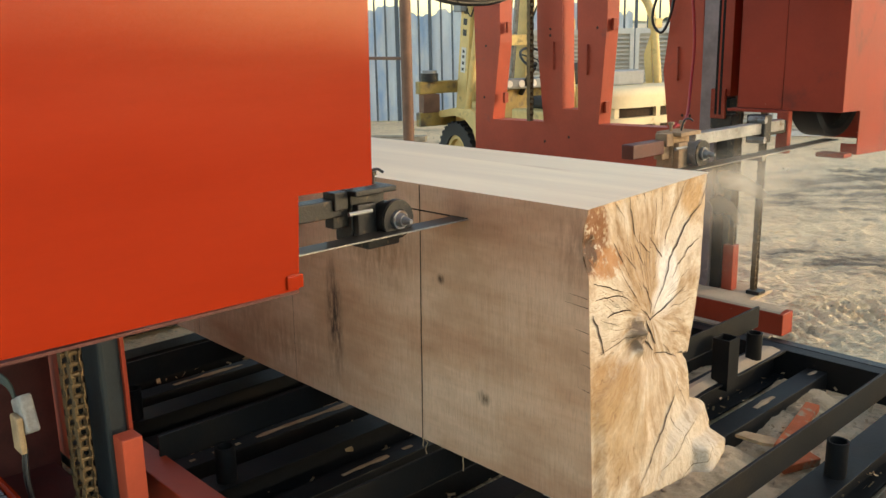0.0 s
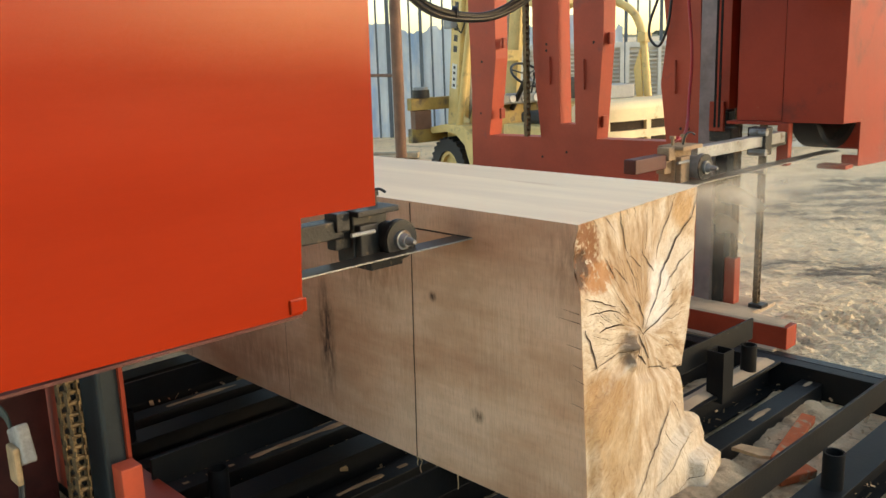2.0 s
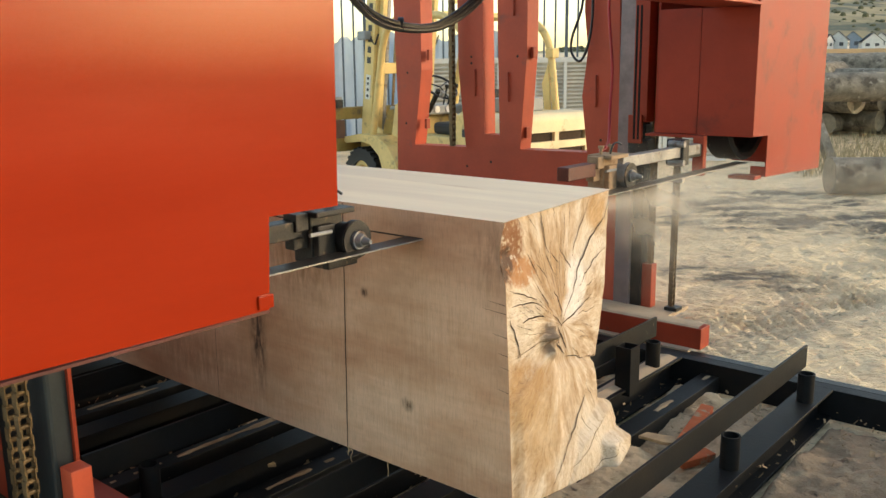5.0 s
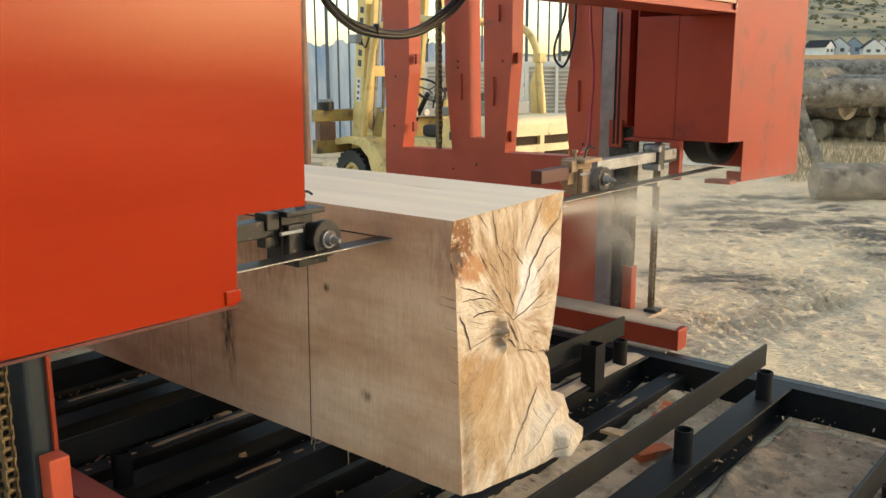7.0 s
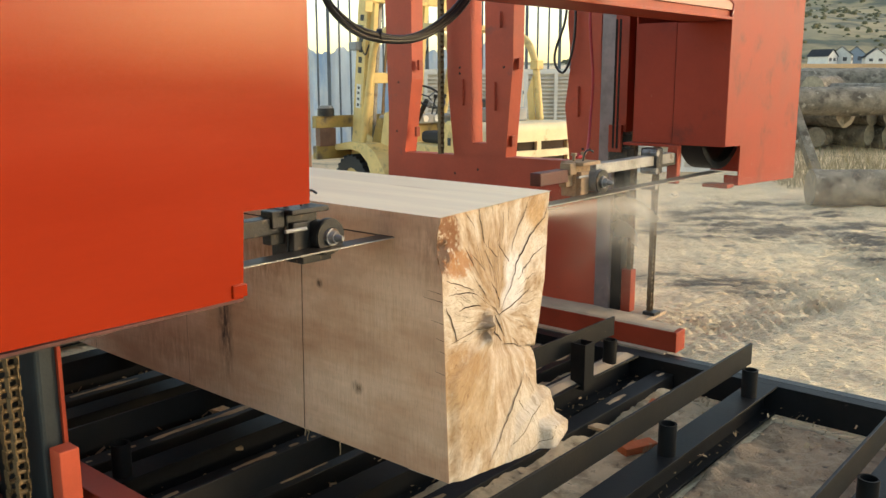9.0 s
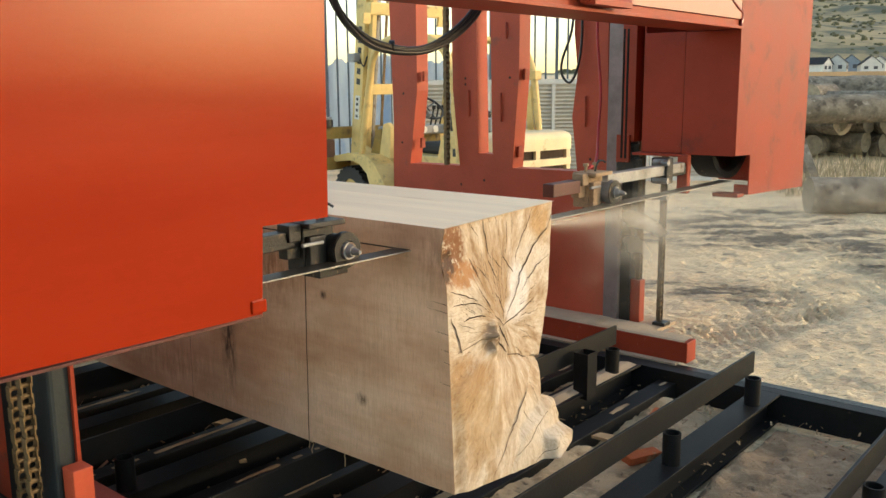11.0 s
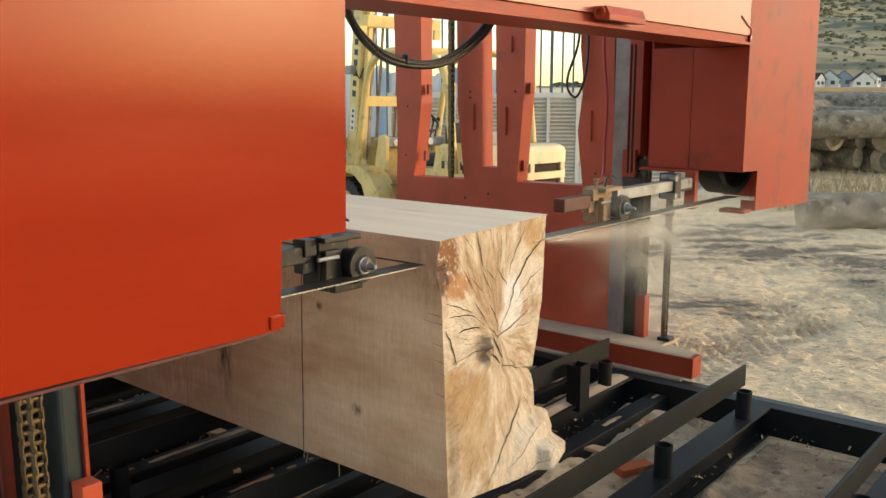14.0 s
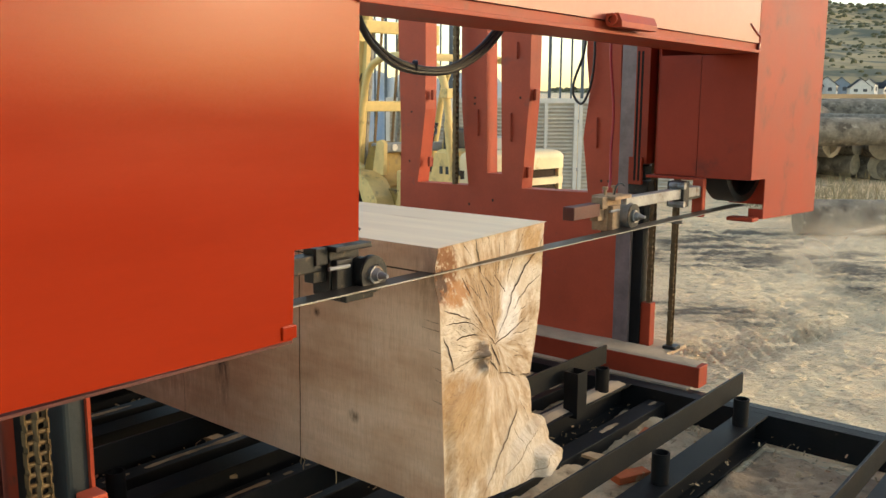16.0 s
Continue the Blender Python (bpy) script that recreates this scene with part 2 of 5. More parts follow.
def end_wood():
    """Split butt: streaks that fan out from the pith, cream to amber, brown rot at the top corner."""
    m = bpy.data.materials.new("split_end_grain")
    m.use_nodes = True
    tc, maths, spot, noise_at, scaled, ramp, mix, finish, n, l = wood_nodes(m)
    sep = n.new("ShaderNodeSeparateXYZ")
    l.new(tc, sep.inputs[0])
    dy, dz = maths("SUBTRACT", sep.outputs[1], 0.315), maths("SUBTRACT", sep.outputs[2], 0.855)
    ang = maths("ARCTAN2", maths("ABSOLUTE", dy), dz)
    r = maths("SQRT", maths("ADD", maths("MULTIPLY", dy, dy), maths("MULTIPLY", dz, dz)))
    warp = maths("MULTIPLY", noise_at(scaled(1, 1, 1), 6.0, 4), 0.35)

    def fan(turns, run, scale, detail, rough):
        c = n.new("ShaderNodeCombineXYZ")
        l.new(maths("MULTIPLY", maths("ADD", ang, warp), turns), c.inputs[0])
        l.new(maths("MULTIPLY", r, run), c.inputs[1])
        l.new(maths("MULTIPLY", sep.outputs[1], 1.5), c.inputs[2])
        return noise_at(c.outputs[0], scale, detail, rough)

    broad = fan(1.0, 0.9, 7.0, 5, 0.6)
    col = ramp(broad, (0.34, (0.320, 0.198, 0.102)), (0.46, (0.448, 0.324, 0.213)), (0.56, (0.528, 0.419, 0.307)), (0.68, (0.592, 0.506, 0.410)))

    def stain(at, colour, gain, most, grain=0.5, scale=9.0):
        mask = spot(0, at[0], at[1], 0.4, at[2], at[3])
        if grain:
            mask = maths("MULTIPLY", mask, maths("ADD", 1 - grain, maths("MULTIPLY", ramp(noise_at(scaled(1, 1, 1), scale, 7, 0.7), (0.40, 0.0), (0.58, 1.0)), 2 * grain)))
        return mix(maths("MINIMUM", maths("MULTIPLY", mask, gain), most), col, colour)

    col = stain((0.09, 0.92, 0.14, 0.12), (0.600, 0.506, 0.394), 1.6, 0.7)
    col = stain((0.30, 1.00, 0.15, 0.17), (0.376, 0.229, 0.111), 1.5, 0.7)
    col = stain((0.40, 0.43, 0.19, 0.16), (0.560, 0.482, 0.385), 1.7, 0.75)
    col = stain((0.07, 0.70, 0.19, 0.11), (0.344, 0.186, 0.070), 1.7, 0.8)
    col = stain((0.12, 0.57, 0.15, 0.17), (0.400, 0.261, 0.131), 1.3, 0.6)
    col = stain((0.53, 1.04, 0.12, 0.12), (0.592, 0.514, 0.418), 1.6, 0.7)
    col = stain((0.62, 1.17, 0.09, 0.10), (0.440, 0.253, 0.098), 1.8, 0.75)
    col = stain((0.425, 0.95, 0.075, 0.12), (0.688, 0.640, 0.590), 2.2, 0.9, 0.3)
    col = stain((0.385, 0.89, 0.07, 0.06), (0.688, 0.640, 0.590), 1.8, 0.85, 0.3)
    fibre = fan(7.0, 1.2, 9.0, 7, 0.72)
    col = mix(0.62, col, ramp(fibre, (0.34, (0.50, 0.40, 0.30)), (0.46, (0.94, 0.92, 0.90)), (0.62, (1.12, 1.12, 1.12))), "MULTIPLY")
    hair = fan(26.0, 2.0, 9.0, 4, 0.6)
    col = mix(0.55, col, ramp(hair, (0.33, (0.42, 0.32, 0.22)), (0.41, (1.0, 1.0, 1.0))), "MULTIPLY")
    rings = noise_at(scaled(1, 1, 1), 70.0, 5)
    col = mix(0.35, col, ramp(rings, (0.34, 0.66), (0.58, 1.05)), "MULTIPLY")
    col = stain((0.035, 1.135, 0.10, 0.115), (0.20, 0.070, 0.018), 2.6, 0.93, 1.0, 52.0)
    col = stain((0.115, 1.055, 0.09, 0.05), (0.36, 0.15, 0.045), 2.2, 0.8, 1.0, 44.0)
    col = stain((0.02, 1.10, 0.05, 0.06), (0.06, 0.028, 0.014), 2.2, 0.85, 1.0, 40.0)
    col = stain((0.225, 0.83, 0.05, 0.06), (0.15, 0.10, 0.065), 1.6, 0.8, 0.8, 30.0)
    finish(col, maths("ADD", fibre, maths("MULTIPLY", rings, 0.5)), 0.5, 0.004, 0.75)
    return m


M_SIDE = side_wood()
M_END = end_wood()
# Paler than the sawn side: sky light from above is put into the colour.
M_TOP = mat("skylit_sawn_top", (0.93, 0.76, 0.55), 0.8, var=0.10, scale=1.8, fine=70, bump=0.15, stretch=(0.3, 4, 1), patches=[((0.66, 0.47, 0.30), 5.0, 0.62, 0.80)])


# ---- building helpers ----
def box(bm, x0, x1, y0, y1, z0, z1, m=None):
    vs = [bm.verts.new(Vector((x, y, z)) if m is None else m @ Vector((x, y, z))) for z in (z0, z1) for y in (y0, y1) for x in (x0, x1)]
    for f in ((0, 2, 3, 1), (4, 5, 7, 6), (0, 1, 5, 4), (2, 6, 7, 3), (0, 4, 6, 2), (1, 3, 7, 5)):
        bm.faces.new([vs[i] for i in f])
    return bm


def B(*boxes, bevel=0.0, m=None):
    bm = bmesh.new()
    for b in boxes:
        box(bm, *b, m=m)
    if bevel:
        bmesh.ops.bevel(bm, geom=bm.edges[:], offset=bevel, segments=2, affect="EDGES", profile=0.5)
    return bm


def cyl(bm, p0, p1, r0, r1=None, seg=20, cap=True):
    p0, p1 = Vector(p0), Vector(p1)
    q = (p1 - p0).to_track_quat("Z", "Y").to_matrix().to_4x4()
    q.translation = (p0 + p1) / 2
    bmesh.ops.create_cone(bm, cap_ends=cap, segments=seg, radius1=r0, radius2=r0 if r1 is None else r1, depth=(p1 - p0).length, matrix=q)
    return bm


def C(*args, **kw):
    return cyl(bmesh.new(), *args, **kw)


def ring(bm, p0, p1, ro, ri, seg=24):
    """A hollow tube from p0 to p1."""
    p0, p1 = Vector(p0), Vector(p1)
    q = (p1 - p0).to_track_quat("Z", "Y").to_matrix()
    loops = []
    for p, r in ((p0, ro), (p1, ro), (p1, ri), (p0, ri)):
        loops.append([bm.verts.new(p + q @ Vector((r * math.cos(a), r * math.sin(a), 0))) for a in (2 * math.pi * i / seg for i in range(seg))])
    for k in range(4):
        a, b = loops[k], loops[(k + 1) % 4]
        for i in range(seg):
            bm.faces.new((a[i], a[(i + 1) % seg], b[(i + 1) % seg], b[i]))
    return bm


def prism(bm, poly, axis, lo, hi):
    """A polygon in the plane across axis, pushed from lo to hi. poly: pairs in the order of the other two axes."""
    def at(p, v):
        q = list(p)
        q.insert("xyz".index(axis), v)
        return bm.verts.new(q)
    a, b = [at(p, lo) for p in poly], [at(p, hi) for p in poly]
    bm.faces.new(a)
    bm.faces.new(b[::-1])
    for i in range(len(poly)):
        bm.faces.new((a[i], b[i], b[(i + 1) % len(poly)], a[(i + 1) % len(poly)]))
    return bm


def tube(bm, pts, r, seg=10, steps=8):
    """A round hose along a smooth curve through pts."""
    P = [Vector(p) for p in pts]
    Q = [P[0] * 2 - P[1]] + P + [P[-1] * 2 - P[-2]]
    line = []
    for i in range(1, len(Q) - 2):
        for k in range(steps):
            t = k / steps
            a, b, c, d = Q[i - 1:i + 3]
            line.append(0.5 * (2 * b + (c - a) * t + (2 * a - 5 * b + 4 * c - d) * t * t + (3 * b - a - 3 * c + d) * t ** 3))
    line.append(P[-1])
    rings, up = [], Vector((0.13, 0.21, 0.97))
    for i, p in enumerate(line):
        d = (line[min(i + 1, len(line) - 1)] - line[max(i - 1, 0)]).normalized()
        u = d.cross(up).normalized()
        v = d.cross(u)
        rings.append([bm.verts.new(p + r * (math.cos(a) * u + math.sin(a) * v)) for a in (2 * math.pi * k / seg for k in range(seg))])
    for a, b in zip(rings, rings[1:]):
        for k in range(seg):
            bm.faces.new((a[k], a[(k + 1) % seg], b[(k + 1) % seg], b[k]))
    bm.faces.new(rings[0])
    bm.faces.new(rings[-1][::-1])
    return bm


def part(name, bm, material, parent=None, label="", smooth=False):
    bmesh.ops.recalc_face_normals(bm, faces=bm.faces[:])
    me = bpy.data.meshes.new(name)
    bm.to_mesh(me)
    bm.free()
    me.materials.append(material)
    if smooth:
        me.shade_smooth()
        me.set_sharp_from_angle(angle=radians(40))
    ob = new(name, me)
    ob.parent = parent
    return tagged(ob, label=label)


def thing(name, label, category, at=None, group="", kind=""):
    ob = new(name)
    if at is not None:
        ob.matrix_world = at
    return tagged(ob, label=label, category=category, group=group, kind=kind)




# ---- ground ----
SLOPE, AWAY, RIGHT = 0.014, Vector((-0.64, 0.77, 0)).normalized(), Vector((0.77, 0.64, 0)).normalized()
STAND = Vector((1.6, -1.95, 0))


def ground_z(x, y):
    return SLOPE * max(0.0, Vector((x, y, 0)).dot(AWAY) - 3.2)


def yard(right, away, z=0.0):
    """A place in the yard by metres to the right of and away from the stand of the viewer, z over the ground."""
    p = STAND + RIGHT * right + AWAY * away
    return Vector((p.x, p.y, ground_z(p.x, p.y) - 0.03 + z))


TRACKS = [((-0.59, 2.91), (-0.19, 6.08)), ((-0.89, 3.27), (-0.78, 4.34)), ((-0.53, 4.03), (-0.02, 5.42)), ((-3.08, 9.05), (-0.36, 6.89))]


def build_ground():
    def axis(lo, hi, step, far):
        a = [lo + i * step for i in range(int((hi - lo) / step) + 1)]
        s, v, w = step, a[-1], a[0]
        while v < far:
            s *= 1.3
            v, w = v + s, w - s
            a.append(v)
            a.insert(0, w)
        return a
    xs, ys = axis(-4.5, 2.5, 0.03, 1500), axis(-1.0, 9.5, 0.03, 1500)
    pts = []
    for y in ys:
        for x in xs:
            near = 1.0 if abs(x) < 14 and abs(y) < 18 else 0.0
            p = Vector((x, y, 0))
            h = 0.035 * noise.noise(p * 0.8) + 0.020 * noise.noise(p * 2.7) + 0.013 * noise.noise(p * 6.0) + 0.015 * noise.noise(p * 14.0) + 0.012 * noise.noise(p * 27.0)
            lane = 1.5 * max(0.0, noise.noise(Vector((x * 0.5 + y * 0.35, 3.3, 0)) * 1.4) + 0.1)
            rut = 0.022 * math.sin(30 * (0.35 * x + 0.94 * y) + 3 * noise.noise(p * 2.0)) * lane
            for (ax, ay), (bx, by) in TRACKS:
                ux, uy = bx - ax, by - ay
                n2 = math.hypot(ux, uy)
                go, off = ((x - ax) * ux + (y - ay) * uy) / n2, abs((x - ax) * uy - (y - ay) * ux) / n2
                if off < 0.30 and -0.5 < go < n2 + 2.5:
                    bed = 1.0 if off < 0.15 else (0.30 - off) / 0.15
                    rut += bed * (-0.015 + 0.024 * math.sin(2 * math.pi * (go + 0.7 * off) / 0.115 + 2 * noise.noise(p * 3)) * (0.6 + noise.noise(p * 1.7)))
            flat = 0.25 if (-0.95 < y < 2.3) else 1.0
            pts.append((x, y, ground_z(x, y) - 0.045 + near * flat * (h + rut)))
    w = len(xs)
    faces = [(j * w + i, j * w + i + 1, (j + 1) * w + i + 1, (j + 1) * w + i) for j in range(len(ys) - 1) for i in range(w - 1)]
    me = bpy.data.meshes.new("ground")
    me.from_pydata(pts, [], faces)
    me.materials.append(M_SAND)
    me.shade_smooth()
    tagged(new("ground", me), "sandy mill yard with dark wheel-churned patches", "ground", kind="structure")


build_ground()

# ---- the timber on the mill ----
ZB, ZT = 0.36, 1.22


def lerp_table(pts, z):
    for (a, u), (b, v) in zip(pts, pts[1:]):
        if z <= b:
            return u + (v - u) * (z - a) / (b - a)
    return pts[-1][1]


def far_side(z):
    """Where the far side of the timber's end lies at height z."""
    return lerp_table([(0.36, 0.46), (0.40, 0.535), (0.43, 0.55), (0.47, 0.525), (0.485, 0.535), (0.55, 0.52), (0.565, 0.475), (0.64, 0.49), (0.69, 0.487), (0.929, 0.561), (1.082, 0.609), (1.24, 0.637)], z)


def split_z(y):
    return lerp_table([(0.0, 0.70), (0.08, 0.76), (0.17, 0.80), (0.20, 0.83), (0.24, 0.745), (0.36, 0.735), (0.5, 0.70)], y)


def end_x(y, z):
    """How far the rough end stands out: below the split the root flare bulges forward in steps."""
    p = Vector((0, y * 6, z * 6))
    x = 0.006 * noise.noise(p) + 0.0014 * noise.noise(p * 4) + 0.0008 * noise.noise(p * 11)
    lean = 0.035 * (ZT - z) / 0.86
    s = split_z(y)
    if z < s:
        x += min(1, (s - z) / 0.025) * min(1, y / 0.04) * (0.014 + 0.050 * min(1, y / 0.35) * min(1, (s - z) / 0.30))
        ridge = y - (0.20 + 0.62 * (z - 0.36))
        if ridge > 0:
            x -= 0.022 * min(1, ridge / 0.035)
            x += 0.025 * min(1, max(0, (0.57 - 0.35 * (0.53 - y) - z) / 0.03)) * min(1, ridge / 0.05)
            x += 0.04 * min(1, max(0, (0.46 - z) / 0.025)) * min(1, max(0, (y - 0.41) / 0.03))
    k = math.hypot((y - 0.207) / 0.04, (z - 0.835) / 0.055)
    if k < 1.2:
        x += 0.035 * (1.2 - k) * (0.7 + 1.2 * noise.noise(p * 6))
    rot = max(0.0, 1 - abs(z - 1.125) / 0.085) * max(0.0, 1 - y / 0.11)
    return lean - 0.022 * min(1.0, max(0.0, (z - 0.95) / 0.15)) * min(1.0, y / 0.15) - 0.024 * min(1.0, 1.6 * rot) * (0.75 + 0.5 * noise.noise(p * 5)) + x * min(1, y / 0.02 + 0.05)


def check(bm, pts, width):
    """A dark drying check that tapers along a line of (y, z) on the butt."""
    line = []
    for (a, b), (c, d) in zip(pts, pts[1:]):
        steps = max(2, int(math.hypot(c - a, d - b) / 0.012))
        for i in range(steps):
            t = i / steps
            q = Vector((0, a + (c - a) * t, b + (d - b) * t))
            jit = Vector((0, noise.noise(q * 45), noise.noise(q * 45 + Vector((5, 0, 0))))) * 0.006
            line.append(q + jit)
    n = len(line)
    prev = None
    for i, q in enumerate(line):
        d = (line[min(i + 1, n - 1)] - line[max(i - 1, 0)]).normalized()
        side = Vector((0, -d.z, d.y)) * width * 0.5 * (0.25 + math.sin(math.pi * min(1, (i + 0.5) / n)) * (0.7 + 0.5 * noise.noise(q * 60)))
        row = []
        for k in (-1, 1):
            v = q + side * k * 0.5
            v.z = min(v.z, ZT + 0.03 * v.y - 0.001)
            row.append(bm.verts.new(slant((end_x(max(v.y, 0.002), v.z) + 0.0025, max(v.y, 0.001), v.z))))
        if prev:
            bm.faces.new((prev[0], prev[1], row[1], row[0]))
        prev = row


def slant(v):
    """The butt is not cut square: it falls back towards the far side, where the timber is a little wider."""
    x, y, z = v
    q = max(0.0, y) / 0.637
    return (x - 0.05 * q, y + 0.075 * q, z - 0.03 * q * (1.644 - z))


def build_timber():
    log = thing("timber_cant", "huge squared pale timber lying on the mill bed", "timber")
    poly = [(0.0, ZB), (0.0, 1.04), (0.0, 1.085), (0.0, 1.165), (0.0, 1.205), (0.0, ZT), (0.635, 1.239), (0.607, 1.082), (0.558, 0.929), (0.485, 0.69), (0.47, 0.52), (0.45, ZB)]
    bm = bmesh.new()
    lean = lambda z: 0.035 * (ZT - z) / 0.86
    a = [bm.verts.new(slant((lean(z) - (0.018 if y == 0 and 1.08 < z < 1.17 else 0.045 if y > 0.1 else 0.0), y, z))) for y, z in poly]
    b = [bm.verts.new((-6.2, *slant((0, y, z))[1:])) for y, z in poly]
    bm.faces.new(b)
    for i in range(len(poly)):
        if i != 5:
            j = (i + 1) % len(poly)
            bm.faces.new((a[i], a[j], b[j], b[i]))
    part("body", bm, M_SIDE, log, "sawn side face, pinkish tan with upright saw ripple")
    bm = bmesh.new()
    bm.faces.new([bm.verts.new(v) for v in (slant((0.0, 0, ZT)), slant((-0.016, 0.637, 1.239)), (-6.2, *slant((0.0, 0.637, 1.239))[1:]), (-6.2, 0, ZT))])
    part("top_face", bm, M_TOP, log, "freshly sawn top face, pale with sky light in its colour")
    bm = bmesh.new()
    nu, nv = 90, 130
    grid = []
    for j in range(nv + 1):
        z = ZB + (ZT - ZB) * j / nv
        w = far_side(z)
        row = []
        for i in range(nu + 1):
            y = w * i / nu
            zz = z + (0.019 * i / nu) * max(0.0, (z - 1.0) / 0.22)
            if j == 0:
                zz += 0.004 * noise.noise(Vector((y * 20, 0, 3)))
            row.append(bm.verts.new(slant((end_x(y, zz), y, zz))))
        grid.append(row)
    for r, s in zip(grid, grid[1:]):
        for i in range(nu):
            bm.faces.new((r[i], r[i + 1], s[i + 1], s[i]))
    for line in ([r[-1] for r in grid], grid[0]):
        back = [bm.verts.new((-0.14, v.co.y - 0.004, v.co.z)) for v in line]
        for i in range(len(line) - 1):
            bm.faces.new((line[i], back[i], back[i + 1], line[i + 1]))
    part("butt_end", bm, M_END, log, "rough split butt end with root flare", smooth=True)
    # drying checks in the butt
    bm = bmesh.new()
    crown = (
        (0.0064, [(0.651, 1.224), (0.588, 1.150), (0.491, 1.092), (0.421, 1.034), (0.397, 1.018), (0.352, 0.947), (0.319, 0.905), (0.282, 0.861)]),
        (0.0040, [(0.585, 1.049), (0.507, 1.030), (0.454, 0.998), (0.430, 0.993), (0.385, 0.951)]),
        (0.0040, [(0.498, 1.230), (0.459, 1.166), (0.424, 1.131), (0.390, 1.087), (0.365, 1.042)]),
        (0.0048, [(0.214, 1.227), (0.226, 1.167), (0.236, 1.110), (0.259, 1.072)]),
        (0.0032, [(0.260, 1.087), (0.283, 1.061), (0.307, 1.036)]),
        (0.0048, [(0.243, 0.977), (0.272, 0.929), (0.284, 0.902), (0.282, 0.861)]),
        (0.0032, [(0.171, 0.984), (0.205, 0.946), (0.223, 0.929)]),
        (0.0048, [(0.234, 0.902), (0.282, 0.861), (0.334, 0.872), (0.393, 0.890), (0.486, 0.922)]),
        (0.0040, [(0.020, 1.017), (0.068, 1.001), (0.110, 0.982), (0.161, 0.962)]),
        (0.0040, [(0.025, 0.971), (0.067, 0.970), (0.123, 0.963), (0.167, 0.949), (0.175, 0.937)]),
        (0.0056, [(0.073, 0.913), (0.107, 0.922), (0.150, 0.917), (0.195, 0.906)]),
        (0.0072, [(0.010, 0.938), (0.035, 0.888), (0.054, 0.828), (0.061, 0.793)]),
    )
    middle = (
        (0.0040, [(0.136, 1.106), (0.157, 1.066), (0.176, 1.022)]),
        (0.0040, [(0.232, 1.082), (0.254, 1.032), (0.269, 1.006)]),
        (0.0024, [(0.166, 1.079), (0.200, 1.041), (0.226, 1.004)]),
        (0.0048, [(0.309, 1.089), (0.334, 1.057), (0.364, 1.013)]),
        (0.0024, [(0.076, 1.225), (0.099, 1.187)]),
        (0.0024, [(0.135, 1.224), (0.185, 1.172), (0.184, 1.145)]),
        (0.0024, [(0.250, 1.229), (0.260, 1.190)]),
        (0.0024, [(0.283, 1.230), (0.294, 1.195)]),
        (0.0024, [(0.321, 1.239), (0.323, 1.202)]),
        (0.0024, [(0.345, 1.199), (0.336, 1.114), (0.325, 1.078)]),
        (0.0024, [(0.378, 1.220), (0.365, 1.139)]),
        (0.0032, [(0.032, 0.817), (0.103, 0.825), (0.177, 0.838), (0.198, 0.845)]),
    )
    root = (
        (0.0080, [(0.254, 0.860), (0.284, 0.814), (0.307, 0.769)]),
        (0.0080, [(0.222, 0.828), (0.267, 0.789), (0.297, 0.752)]),
        (0.0048, [(0.297, 0.752), (0.346, 0.745), (0.395, 0.721), (0.421, 0.702)]),
        (0.0024, [(0.390, 0.796), (0.448, 0.784)]),
        (0.0024, [(0.383, 0.872), (0.450, 0.869), (0.510, 0.877)]),
        (0.0024, [(0.346, 0.770), (0.388, 0.720)]),
        (0.0048, [(0.410, 0.684), (0.365, 0.625), (0.324, 0.585), (0.273, 0.529), (0.223, 0.474), (0.190, 0.425), (0.151, 0.379)]),
        (0.0032, [(0.333, 0.572), (0.361, 0.523), (0.387, 0.485)]),
        (0.0032, [(0.464, 0.514), (0.394, 0.487), (0.335, 0.449), (0.285, 0.424), (0.252, 0.408)]),
        (0.0024, [(0.473, 0.448), (0.436, 0.396), (0.366, 0.366), (0.332, 0.347)]),
        (0.0024, [(0.409, 0.634), (0.441, 0.573), (0.450, 0.529)]),
    )
    for w, pts in (*crown, *middle, *root):
        check(bm, pts, 1.7 * w)
    rnd = random.Random(17)
    for i in range(46):
        a, r0 = radians(rnd.uniform(-118, 112)), rnd.uniform(0.07, 0.19)
        r1 = r0 + rnd.uniform(0.04, 0.14)
        pts = [(0.282 + r * math.sin(a + 0.12 * (r - r0) / 0.1), 0.861 + r * math.cos(a + 0.12 * (r - r0) / 0.1)) for r in (r0, (r0 + r1) / 2, r1)]
        if all(0.01 < y < far_side(z) - 0.01 and z < ZT - 0.01 and z > split_z(y) + 0.02 for y, z in pts):
            check(bm, pts, rnd.uniform(0.0012, 0.0026))
    tagged(part("check", bm, M_CRACK, log, "dark drying checks in the butt"), kind="stuff")
    # saw stop lines and short checks on the side face
    for x0, x1 in ((-0.648, -0.664), (-1.392, -1.40), (-2.165, -2.178)):
        bm = bmesh.new()
        w = 0.0022 if x0 > -1 else 0.001
        prev = None
        for i in range(31):
            z = ZT - 0.004 - (ZT - ZB - 0.006) * i / 30
            x = x0 + (x1 - x0) * i / 30 + 0.002 * noise.noise(Vector((x0, 0, z * 9)))
            row = [bm.verts.new((x - w, -0.0012, z)), bm.verts.new((x + w, -0.0012, z))]
            if prev:
                bm.faces.new((prev[0], prev[1], row[1], row[0]))
            prev = row
        part("saw_line", bm, M_CRACK, log)
    bm = bmesh.new()
